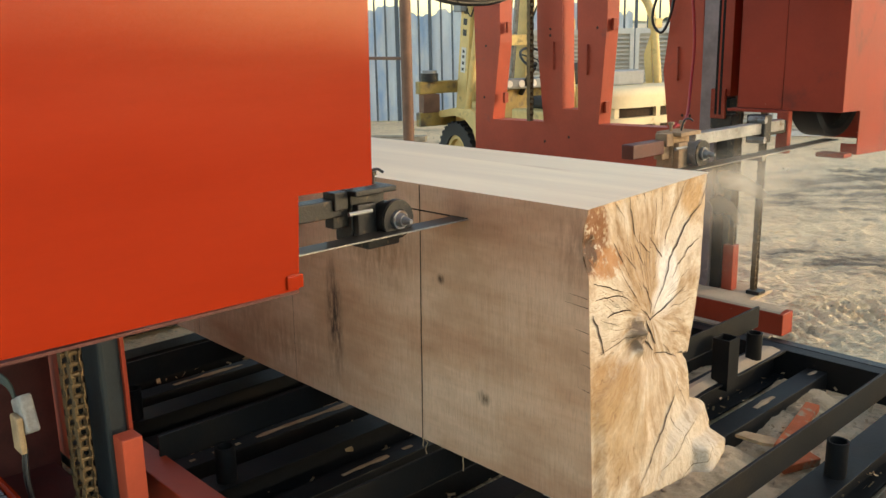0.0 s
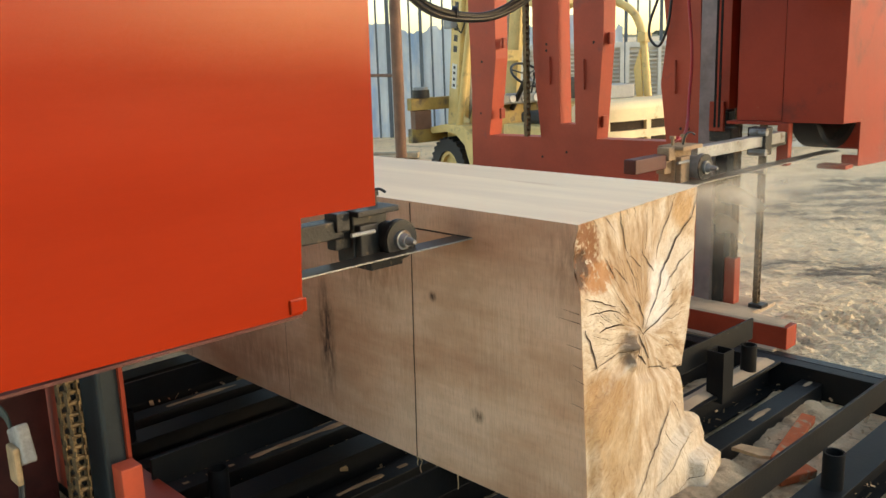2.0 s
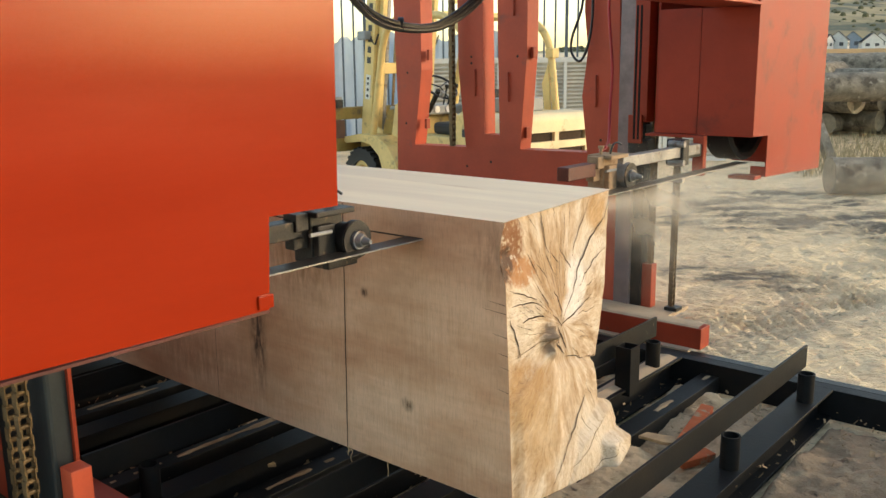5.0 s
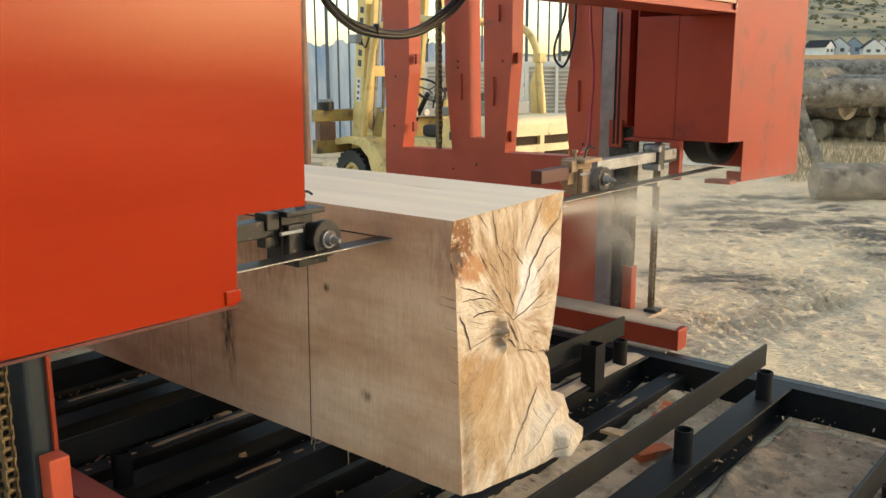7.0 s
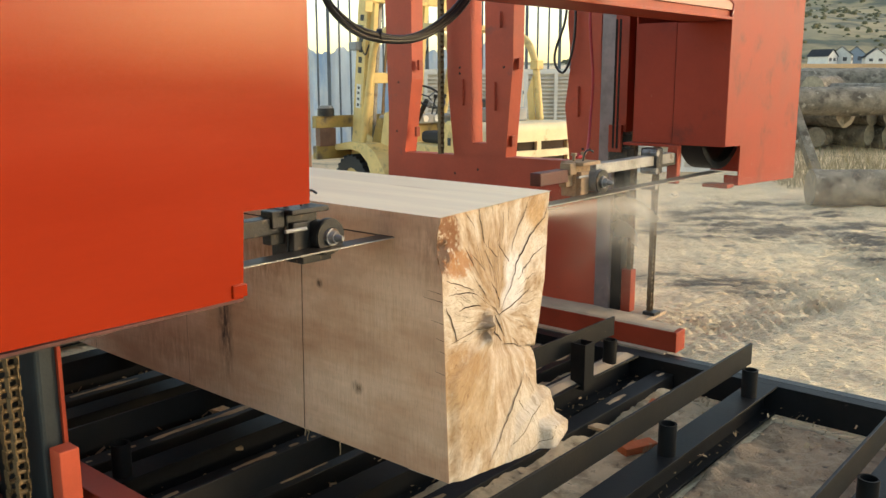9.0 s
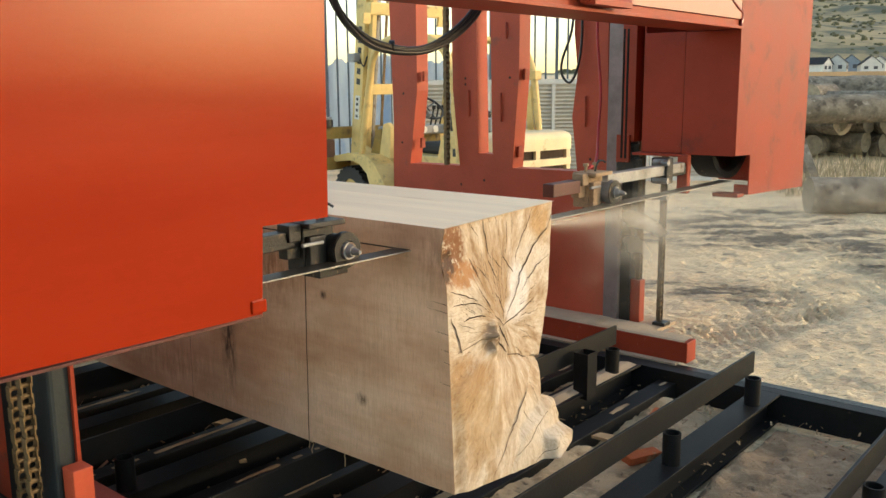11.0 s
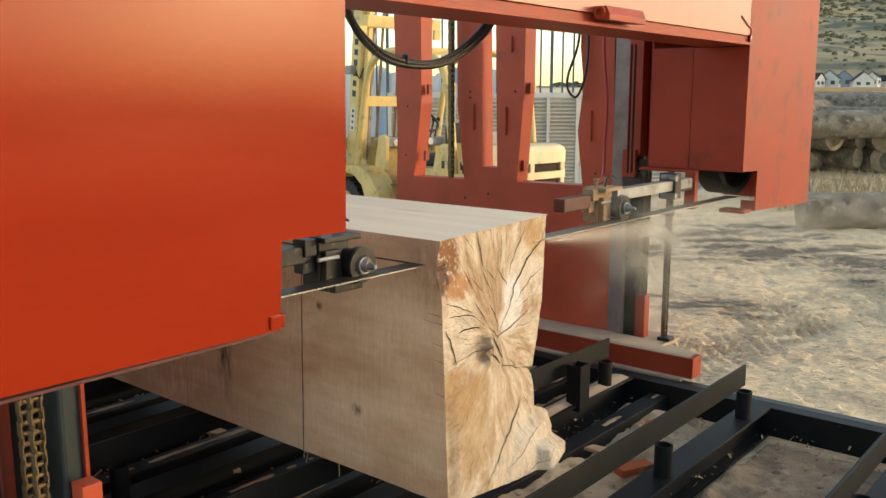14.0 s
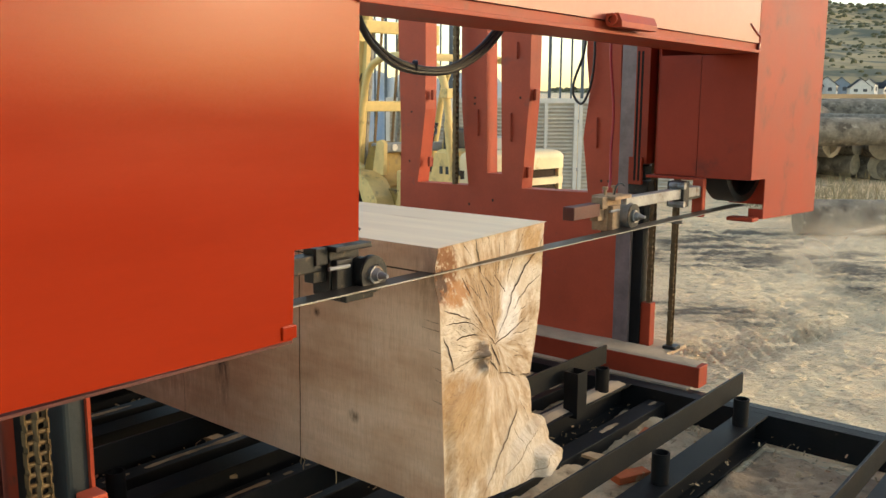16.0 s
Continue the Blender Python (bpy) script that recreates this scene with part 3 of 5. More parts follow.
    for x, z, n in ((0.005, 0.98, 0.06), (0.008, 0.955, 0.08), (0.012, 0.885, 0.05), (0.018, 0.72, 0.04), (0.02, 0.79, 0.03), (0.015, 0.83, 0.035)):
        bm.faces.new([bm.verts.new(v) for v in ((x, -0.0012, z), (x - n, -0.0012, z + 0.006), (x - n, -0.0012, z + 0.0064), (x, -0.0012, z + 0.002))])
    tagged(part("side_check", bm, M_CRACK, log), kind="stuff")
    # torn fibres hanging from the lower edge
    for x, n in ((-0.645, 0.05), (-0.565, 0.09), (-0.47, 0.05), (-0.66, 0.03)):
        bm = bmesh.new()
        pts = [(x + 0.012 * noise.noise(Vector((x * 30, i, 0))), -0.004 + 0.006 * noise.noise(Vector((x * 30, i, 4))), ZB + 0.004 - n * i / 5) for i in range(6)]
        tube(bm, pts, 0.002, seg=5, steps=3)
        part("torn_fibre", bm, M_CHIP, log)
    return log


timber = build_timber()

# ---- mill bed ----
PITCH = 0.76
M_DIRT = mat("dark_yard_dirt", (0.36, 0.25, 0.15), 0.95, var=0.3, scale=6, fine=90, bump=0.8, patches=[((0.42, 0.31, 0.19), 9.0, 0.54, 0.66), ((0.08, 0.055, 0.035), 16.0, 0.58, 0.7)])
M_SAWDIRT = mat("damp_sawdust", (0.64, 0.47, 0.285), 0.95, var=0.25, scale=6, fine=110, bump=0.8, patches=[((0.26, 0.17, 0.095), 7.0, 0.52, 0.66), ((0.60, 0.46, 0.29), 14.0, 0.58, 0.7), ((0.10, 0.065, 0.04), 22.0, 0.62, 0.72)])


def bunk(x, square=False, dusty=0.0):
    """A cross beam with its posts and the flat bar on which the timber lies."""
    t = thing("bed_crossbeam", "black steel cross beam with posts and a flat bar", "mill bed", group="bed crossbeams")
    part("top_flange", B((x - 0.075, x + 0.055, -0.66, 2.225, 0.118, 0.13), bevel=0.002), M_BLACK, t)
    part("web", B((x - 0.016, x - 0.006, -0.66, 2.225, -0.005, 0.118)), M_BLACK, t)
    part("bottom_flange", B((x - 0.075, x + 0.055, -0.66, 2.225, -0.02, -0.005), bevel=0.002), M_BLACK, t)
    part("flat_bar", B((x - 0.052, x - 0.040, -0.62, 2.11, 0.255, 0.36), bevel=0.0015), M_BLACK, t, "flat steel bar on edge")
    for y in (-0.40, 1.135, 2.0):
        if square and y == 1.135:
            bm = bmesh.new()
            y0, h = 1.66, 0.045
            for b in ((x - 0.005, x + 0.001, y0 - h, y0 + h), (x + 0.07, x + 0.076, y0 - h, y0 + h), (x + 0.001, x + 0.07, y0 - h, y0 - h + 0.006), (x + 0.001, x + 0.07, y0 + h - 0.006, y0 + h)):
                box(bm, *b, 0.10, 0.335)
            part("square_post", bm, M_BLACK, t, "open square tube post")
        else:
            part("post", ring(bmesh.new(), (x - 0.002, y, 0.13), (x - 0.002, y, 0.262), 0.037, 0.030), M_BLACK, t, smooth=True)
    if dusty:
        bm = bmesh.new()
        n = 60
        rows = []
        for i in range(n + 1):
            y = 0.6 + (2.2 - 0.6) * i / n
            w = 0.05 + 0.02 * noise.noise(Vector((x, y * 3, 0)))
            h = 0.010 * dusty * (0.6 + noise.noise(Vector((x, y * 6, 2))))
            rows.append([bm.verts.new(v) for v in ((x - 0.01 - w, y, 0.1305), (x - 0.01, y, 0.132 + max(0.001, h)), (x - 0.01 + w, y, 0.1305))])
        for a, b in zip(rows, rows[1:]):
            for k in (0, 1):
                bm.faces.new((a[k], a[k + 1], b[k + 1], b[k]))
        tagged(part("sawdust", bm, M_DUSTY, t, "loose sawdust lying on the flange"), kind="stuff")
    return t


for k in range(-6, 3):
    bunk(0.242 + PITCH * k, square=(k == -1), dusty=1.0 if k == -1 else 0.0)

for y0, s in ((2.225, 1), (-0.66, -1)):
    rail = thing("bed_rail", "black steel side channel with a running rail", "mill rail", group="bed rails")
    lo, hi = sorted((y0, y0 + s * 0.010))
    part("channel", B((-6.5, 3.0, lo, hi, -0.02, 0.126)), M_BLACK, rail)
    lo, hi = sorted((y0 + s * 0.010, y0 + s * 0.075))
    part("channel_lip", B((-6.5, 3.0, lo, hi, 0.112, 0.126), bevel=0.002), M_BLACK, rail)
    lo, hi = sorted((y0 + s * 0.19, y0 + s * 0.26))
    part("running_rail", B((-6.5, 3.0, lo, hi, 0.02, 0.085), bevel=0.006), M_DARKSTEEL, rail)
    lo, hi = sorted((y0 + s * 0.14, y0 + s * 0.31))
    part("rail_base", B((-6.5, 3.0, lo, hi, -0.03, 0.0195)), M_DARKSTEEL, rail)

# extra bearers between the cross beams, under the timber
def dust_strip(x, y0, y1, z, w, h, seed):
    """Loose sawdust in broken drifts along a beam."""
    bm = bmesh.new()
    n = int((y1 - y0) / 0.025)
    prev = None
    for i in range(n + 1):
        y = y0 + (y1 - y0) * i / n
        k = noise.noise(Vector((seed, y * 4, 0))) + 0.5 * noise.noise(Vector((seed, y * 15, 2)))
        if k < 0.0:
            prev = None
            continue
        ww = w * min(1, 0.35 + k)
        o = 0.3 * w * noise.noise(Vector((seed, y * 7, 5)))
        row = [bm.verts.new(v) for v in ((x + o - ww, y, z + 0.0006), (x + o, y, z + 0.001 + h * k), (x + o + ww, y, z + 0.0006))]
        if prev:
            for j in (0, 1):
                bm.faces.new((prev[j], prev[j + 1], row[j + 1], row[j]))
        prev = row
    return bm


for i, x in enumerate((-0.30, -0.86, -1.10, -1.62, -1.90, -2.40, -2.72)):
    t = thing("bed_bearer", "low black steel bearer dusted with sawdust", "mill bed", group="bed bearers")
    part("bearer", B((x - 0.05, x + 0.05, -0.64, 2.215, -0.03, 0.07), bevel=0.003), M_BLACK, t)
    tagged(part("sawdust", dust_strip(x, -0.6, 2.2, 0.07, 0.022, 0.006, x * 7.3), M_DIRT, t), kind="stuff")


def heap(name, x0, x1, y0, y1, h, material, label, seed):
    """A low uneven drift of sawdust and dirt between the beams."""
    nx, ny = int((x1 - x0) / 0.015), int((y1 - y0) / 0.015)
    pts = []
    for j in range(ny + 1):
        for i in range(nx + 1):
            u, v = i / nx, j / ny
            x, y = x0 + (x1 - x0) * u, y0 + (y1 - y0) * v
            q = Vector((x, y, seed))
            e = min(1, 16 * min(u, 1 - u)) * min(1, 16 * min(v, 1 - v))
            z = -0.075 + e * (0.05 + h * (0.6 + 0.8 * noise.noise(q * 3)) + 0.02 * noise.noise(q * 9) + 0.012 * noise.noise(q * 26) + 0.006 * noise.noise(q * 60))
            pts.append((x, y, z))
    w = nx + 1
    me = bpy.data.meshes.new(name)
    me.from_pydata(pts, [], [(j * w + i, j * w + i + 1, (j + 1) * w + i + 1, (j + 1) * w + i) for j in range(ny) for i in range(nx)])
    me.materials.append(material)
    me.shade_smooth()
    tagged(new(name, me), label, "sawdust", kind="stuff")


heap("sawdust_heap", -0.47, 0.14, 0.15, 2.20, 0.085, M_SAWDIRT, "drift of damp sawdust and bark between the beams", 1.5)
heap("sawdust_heap", 0.30, 0.93, 0.05, 2.20, 0.055, M_DIRT, "dark dirt and sawdust between the beams", 4.5)
heap("sawdust_heap", 1.06, 1.70, 0.10, 2.20, 0.05, M_DIRT, "dark dirt and sawdust between the beams", 8.5)
heap("sawdust_heap", -1.25, -0.58, 0.60, 2.20, 0.05, M_SAWDIRT, "drift of damp sawdust and bark between the beams", 6.5)

# ---- the saw gantry ----
gantry = thing("bandsaw_gantry", "red travelling bandsaw mill gantry straddling the timber", "sawmill")
XF = -0.34


def chain(x, y, z0, z1, name="lift_chain"):
    """An upright roller chain: side plates and rollers."""
    bm = bmesh.new()
    p, n = 0.034, int((z1 - z0) / 0.034)
    for i in range(n):
        z = z0 + p * i
        o = 0.017 if i % 2 else 0.013
        for s in (-1, 1):
            box(bm, x - 0.014, x + 0.014, y + s * o - 0.002, y + s * o + 0.002, z - 0.006, z + p + 0.006)
        cyl(bm, (x, y - 0.013, z), (x, y + 0.013, z), 0.0085, seg=8)
    return tagged(part(name, bm, M_CHAIN, gantry, "rusty roller lift chain"), kind="stuff")


def guide(y, s, dusty):
    """A blade guide: arm, clamp block, screws and roller with its pointed spindle. s: the side on which the arm runs out."""
    g = tagged(part("guide_arm", B((-0.60, -0.545, *sorted((y + s * 0.10, y + s * 0.88 if dusty else y + s * 0.55)), 1.205, 1.255), bevel=0.004), M_STEEL if dusty else M_DARKSTEEL, gantry), label="square steel guide arm")
    m = M_DARKSTEEL if not dusty else M_GUIDE_DUST
    part("clamp_block", B((-0.62, -0.545, y - 0.07, y + 0.05, 1.125, 1.262), (-0.545, -0.52, y - 0.065, y + 0.0, 1.13, 1.235), (-0.60, -0.56, y - 0.12, y - 0.068, 1.17, 1.235), bevel=0.004), m, g)
    part("saddle", B((-0.615, -0.50, y - 0.085, y + 0.06, 1.262, 1.278), (-0.59, -0.535, y - 0.13, y - 0.085, 1.225, 1.275), bevel=0.003), m, g)
    part("wear_pad", B((-0.585, -0.50, y - 0.05, y + 0.065, 1.110, 1.1345), bevel=0.004), M_DARKSTEEL, g)
    for dy in (-0.05, 0.03):
        part("adjusting_screw", cyl(cyl(bmesh.new(), (-0.57, y + dy, 1.27), (-0.57, y + dy, 1.302), 0.007, seg=10), (-0.57, y + dy, 1.302), (-0.57, y + dy, 1.314), 0.013, seg=6), m, g)
    if dusty:
        part("guide_bracket", B((-0.60, -0.545, y - 0.34, y - 0.13, 1.195, 1.25), bevel=0.004), M_DARKRED, g)
    part("cross_bolt", C((-0.515, y - 0.10, 1.215), (-0.515, y - 0.02, 1.215), 0.006, seg=10), M_STEEL, g)
    bm = bmesh.new()
    yr = y + 0.045
    cyl(bm, (-0.545, yr, 1.185), (-0.50, yr, 1.185), 0.046, seg=28)
    cyl(bm, (-0.50, yr, 1.185), (-0.482, yr, 1.185), 0.056, seg=28)
    part("guide_roller", bm, M_STEEL if dusty else M_DARKSTEEL, g, "steel blade guide roller", smooth=True)
    part("roller_face", ring(bmesh.new(), (-0.483, yr, 1.185), (-0.477, yr, 1.185), 0.054, 0.030), M_DARKSTEEL, g, smooth=True)
    bm = C((-0.483, yr, 1.185), (-0.468, yr, 1.185), 0.027, seg=18)
    cyl(bm, (-0.468, yr, 1.185), (-0.452, yr, 1.185), 0.021, 0.016, seg=18)
    cyl(bm, (-0.452, yr, 1.185), (-0.425, yr, 1.185), 0.013, 0.006, seg=14)
    part("spindle", bm, M_STEEL, g, "pointed steel spindle", smooth=True)
    part("oil_line", tube(bmesh.new(), [(-0.55, y - 0.01, 1.27), (-0.54, y - 0.005, 1.315), (-0.53, y + 0.015, 1.325), (-0.52, y + 0.03, 1.315)], 0.004), M_HOSE, g, smooth=True)
    if not dusty:
        g.location = (0, -0.042, -0.018)


M_GUIDE_DUST = mat("dust_caked_steel", (0.36, 0.24, 0.145), 0.85, 0.1, var=0.3, scale=25, fine=140, bump=0.4)


def build_gantry():
    # left wheel cover with its stepped corner
    cover = part("wheel_cover", prism(bmesh.new(), [(-1.62, 1.09), (-0.665, 1.082), (-0.652, 1.306), (-0.432, 1.304), (-0.402, 2.80), (-1.62, 2.80)], "x", XF - 0.006, XF), M_ORANGE, gantry, "smooth orange-red sheet steel wheel cover")
    part("cover_rim", B((-0.66, XF - 0.006, -0.438, -0.432, 1.306, 2.8)), M_ORANGE, cover)
    part("cover_rim", B((-0.66, XF - 0.006, -0.664, -0.658, 1.09, 1.30)), M_ORANGE, cover)
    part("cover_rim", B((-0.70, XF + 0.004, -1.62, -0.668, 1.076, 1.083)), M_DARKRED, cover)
    part("cover_back", B((-0.70, -0.69, -1.62, -0.45, 1.30, 2.8)), M_RED, cover)
    part("latch", B((XF - 0.02, XF + 0.007, -0.70, -0.655, 1.088, 1.122), bevel=0.003), M_ORANGE, cover)
    bm = bmesh.new()
    rnd = random.Random(4)
    for i in range(60):
        u = rnd.random()
        box(bm, -0.004, 0.004, -0.012, 0.012, -0.001, 0.001, m=pose(XF - 0.01 - 0.03 * rnd.random(), -0.76 + 0.07 * u + 0.01 * rnd.random(), 1.085 + 0.014 * rnd.random() * (1 - abs(u - 0.5)), rnd.uniform(0, 180), rnd.uniform(0, 180), rnd.uniform(0, 180)))
    tagged(part("caught_chip", bm, M_CHIP, cover, "wood chips caught on the rim"), kind="stuff")
    # right wheel cover
    cover = part("wheel_cover", prism(bmesh.new(), [(2.552, 1.068), (3.405, 1.036), (3.375, 2.80), (2.345, 2.80), (2.352, 1.286), (2.552, 1.28)], "x", XF - 0.006, XF), M_COVER, gantry, "red sheet steel wheel cover dulled by dust")
    part("cover_side", B((-0.632, XF - 0.006, 2.352, 2.362, 1.283, 1.912), bevel=0.002), M_COVER, cover)
    part("cover_side", B((-0.86, -0.636, 2.356, 2.366, 1.288, 1.916), bevel=0.002), M_COVER, cover)
    part("cover_lip", B((-0.90, -0.60, 2.31, 2.40, 1.272, 1.286), bevel=0.002), M_COVER, cover)
    part("cover_rim", B((-0.42, XF - 0.006, 2.553, 2.559, 1.068, 1.12)), M_COVER, cover)
    part("cover_back", B((-0.87, -0.862, 2.36, 3.40, 1.28, 2.8)), M_COVER, cover)
    part("cover_end", B((-0.862, XF - 0.006, 3.392, 3.40, 1.05, 2.8)), M_COVER, cover)
    # band wheels behind the covers
    for y in (2.66, -1.02):
        bm = ring(bmesh.new(), (-0.62, y, 1.440), (-0.49, y, 1.440), 0.300, 0.262, seg=56)
        w = part("band_wheel", bm, M_RUBBER, gantry, "black band wheel", smooth=True)
        part("wheel_disc", C((-0.57, y, 1.440), (-0.54, y, 1.440), 0.265, seg=48), M_DARKSTEEL, w, smooth=True)
        part("hub", C((-0.63, y, 1.440), (-0.47, y, 1.440), 0.07, seg=24), M_STEEL, w, smooth=True)
    # head beam
    part("head_beam", B((XF - 0.22, XF, -0.425, 2.345, 1.962, 2.80)), M_HEAD, gantry, "deep red beam joining the wheel covers")
    part("beam_flange", B((XF - 0.24, XF + 0.012, -0.43, 2.345, 1.914, 1.928), bevel=0.002), M_RED, gantry)
    part("beam_web", B((XF - 0.20, XF - 0.012, -0.43, 2.345, 1.928, 1.960)), M_RED, gantry)
    part("weld_seam", tube(bmesh.new(), [(XF + 0.001, 2.342, 1.93), (XF + 0.001, 2.35, 1.99), (XF + 0.002, 2.30, 2.01), (XF + 0.001, 2.22, 2.045)], 0.005, seg=6), M_HEAD, gantry)
    part("seam_line", B((XF - 0.001, XF + 0.0015, 2.343, 2.349, 1.93, 2.8)), M_RED, gantry)
    h = part("lifting_lug", prism(bmesh.new(), [(XF, 1.985), (XF + 0.05, 1.985), (XF + 0.065, 1.955), (XF + 0.065, 1.935), (XF + 0.02, 1.935), (XF, 1.945)], "y", 0.83, 1.11), M_RED, gantry, "welded red lug on the beam")
    part("lug_ring", ring(bmesh.new(), (XF + 0.028, 0.815, 1.962), (XF + 0.028, 0.83, 1.962), 0.022, 0.012), M_RED, h, smooth=True)
    # blade
    blade = part("saw_blade", B((-0.505, -0.4355, -1.0, 2.56, 1.1365, 1.138)), M_BLADETOP, gantry, "thin steel bandsaw blade")
    bm = bmesh.new()
    for i in range(160):
        y = -1.0 + 3.56 * i / 160
        a = [bm.verts.new(v) for v in ((-0.4355, y, 1.138), (-0.4355, y + 0.016, 1.138), (-0.427, y + 0.003, 1.1375), (-0.4355, y, 1.1365), (-0.4355, y + 0.016, 1.1365))]
        bm.faces.new((a[0], a[1], a[2]))
        bm.faces.new((a[3], a[2], a[4]))
    tagged(part("tooth", bm, M_EDGE, blade, "hooked saw teeth"), kind="stuff")
    # added strip for the sunlit line of the tooth edge
    part("blade_edge", B((-0.4365, -0.4345, -1.0, 2.56, 1.1345, 1.1385)), M_EDGE, blade, "strip along the blade edge with the sun's glint in its colour")
    part("saw_kerf", B((-5.5, -0.438, -0.0012, 0.002, 1.1348, 1.1395)), M_CRACK, blade, "narrow dark kerf left behind the blade")
    guide(-0.235, -1, False)
    guide(1.33, 1, True)
    # guide carrier at the right
    part("guide_carrier", B((-0.62, -0.53, 1.985, 2.05, 1.165, 1.29), (-0.60, -0.55, 2.05, 2.30, 1.19, 1.25), bevel=0.005), M_DARKSTEEL, gantry)
    part("guide_hanger", B((-0.60, -0.54, 2.235, 2.275, 1.09, 1.29), bevel=0.006), M_RED, gantry)
    for z in (1.10, 1.18, 1.27):
        part("pinch_bolt", C((-0.60, 1.975, z), (-0.52, 1.975, z), 0.016, seg=8), M_STEEL, gantry)
    part("scraper_plate", B((-0.50, -0.36, 2.46, 2.55, 1.058, 1.078), bevel=0.003), M_RED, gantry)
    # right mast: side panel with tapering windows
    Y0, Y1 = 2.68, 2.80

    def plate(name, poly):
        return part(name, prism(bmesh.new(), poly, "y", Y0, Y1), M_PANEL, gantry)

    part("side_panel", prism(bmesh.new(), [(-3.045, 0.215), (-1.265, 0.215), (-1.262, 1.125), (-3.04, 1.10)], "y", Y0, Y1), M_PANEL, gantry, "red plate with three tall window cut-outs")
    plate("upright", [(-3.04, 1.10), (-2.872, 1.102), (-2.80, 1.62), (-2.80, 3.0), (-3.08, 3.0), (-3.03, 1.4)])
    plate("upright", [(-2.411, 1.108), (-2.254, 1.110), (-2.254, 1.203), (-2.27, 2.1), (-2.27, 3.0), (-2.49, 3.0), (-2.47, 1.62)])
    plate("upright", [(-2.13, 1.110), (-1.967, 1.113), (-1.918, 1.73), (-1.91, 3.0), (-2.15, 3.0), (-2.15, 2.1), (-2.13, 1.203)])
    plate("upright", [(-1.472, 1.122), (-1.262, 1.125), (-1.29, 3.0), (-1.51, 3.0), (-1.508, 1.956), (-1.481, 1.724), (-1.515, 1.454)])
    part("window_sill", B((-2.254, -2.13, Y0, Y1, 1.1105, 1.20)), M_PANEL, gantry)
    for x, z0, z1 in ((-2.33, 1.45, 1.62), (-2.06, 1.42, 1.60), (-1.42, 1.40, 1.58), (-2.02, 1.95, 2.05)):
        part("weld_rib", tube(bmesh.new(), [(x, Y0 - 0.002, z0), (x + 0.006, Y0 - 0.01, z0 + 0.02), (x + 0.004, Y0 - 0.01, z1 - 0.02), (x, Y0 - 0.002, z1)], 0.006, seg=8), M_RED, gantry, smooth=True)
    for x, z in ((-2.93, 1.6), (-2.36, 1.66), (-2.36, 1.70), (-1.99, 1.70), (-1.38, 1.2), (-1.33, 1.2), (-2.2, 1.02), (-2.4, 0.98), (-2.95, 1.25)):
        part("bolt_hole", C((x, Y0 - 0.0015, z), (x, Y0 + 0.004, z), 0.009, seg=10), M_CRACK, gantry)
    for x, z in ((-2.80, 1.25), (-2.77, 1.72), (-1.95, 1.22), (-1.905, 1.72)):
        part("slot_tab", B((x - 0.006, x + 0.014, Y0 + 0.03, Y0 + 0.07, z - 0.035, z + 0.035), bevel=0.003), M_RED, gantry)
    part("mast_channel", B((-1.262, -1.165, Y0 - 0.01, Y1 + 0.04, 0.216, 3.0), (-1.262, -1.12, Y1 + 0.0, Y1 + 0.04, 0.216, 3.0), bevel=0.003), M_MAST, gantry, "dark worn mast channel")
    part("mast_channel", B((-1.19, -1.10, Y0 + 0.02, Y1 - 0.02, 0.216, 1.30), bevel=0.003), M_BLACK, gantry)
    part("slide_column", B((-1.15, -1.06, Y0 - 0.05, Y1 - 0.03, 1.32, 2.6), (-1.165, -1.08, Y0 - 0.07, Y0 - 0.05, 1.20, 1.36), bevel=0.003), M_RED, gantry)
    part("slide_shoe", B((-1.18, -1.05, Y0 - 0.04, Y1 - 0.03, 1.14, 1.22), bevel=0.008), M_DARKSTEEL, gantry)
    part("thin_column", B((-1.045, -1.02, Y0 + 0.02, Y0 + 0.06, 1.25, 2.6)), M_RED, gantry)
    # right foot
    foot = part("foot_beam", B((-3.3, -0.612, 2.485, 2.60, 0.095, 0.215), bevel=0.004), M_RED, gantry, "red box beam foot dusted with sawdust")
    part("foot_plate", B((-3.3, -0.88, 2.602, 2.90, 0.195, 0.214)), M_DUSTY, foot)
    part("foot_ledge", B((-3.3, -0.66, 2.44, 2.485, 0.086, 0.098)), M_DUSTY, foot)
    bm = bmesh.new()
    n = 90
    rows = []
    for i in range(n + 1):
        x = -2.9 + (2.9 - 0.63) * i / n
        far = 2.60 if x > -0.9 else 2.68
        h = 0.010 + 0.016 * max(0, noise.noise(Vector((x * 2.2, 1, 0))) + 0.3) * (1 if x < -1.2 else 0.4)
        rows.append([bm.verts.new(v) for v in ((x, 2.487, 0.2152), (x, 2.50 + 0.006 * noise.noise(Vector((x * 9, 0, 0))), 0.2152 + h * 0.7), (x, (2.5 + far) / 2, 0.2155 + h), (x, far, 0.2152 + h * 0.8))])
    for a, b in zip(rows, rows[1:]):
        for k in range(3):
            bm.faces.new((a[k], a[k + 1], b[k + 1], b[k]))
    tagged(part("sawdust", bm, M_DUSTY, foot, "drift of pinkish sawdust"), kind="stuff")
    part("stop_post", B((-1.10, -1.035, 2.715, 2.78, 0.214, 0.478), bevel=0.004), M_RED, gantry)
    part("stop_pad", B((-0.95, -0.87, 2.72, 2.80, 0.214, 0.235), bevel=0.003), M_DARKSTEEL, gantry)
    chain(-1.06, 2.745, 0.48, 2.4)
    chain(-0.925, 2.765, 0.236, 2.4)
    chain(-2.46, 2.60, 1.125, 2.6)
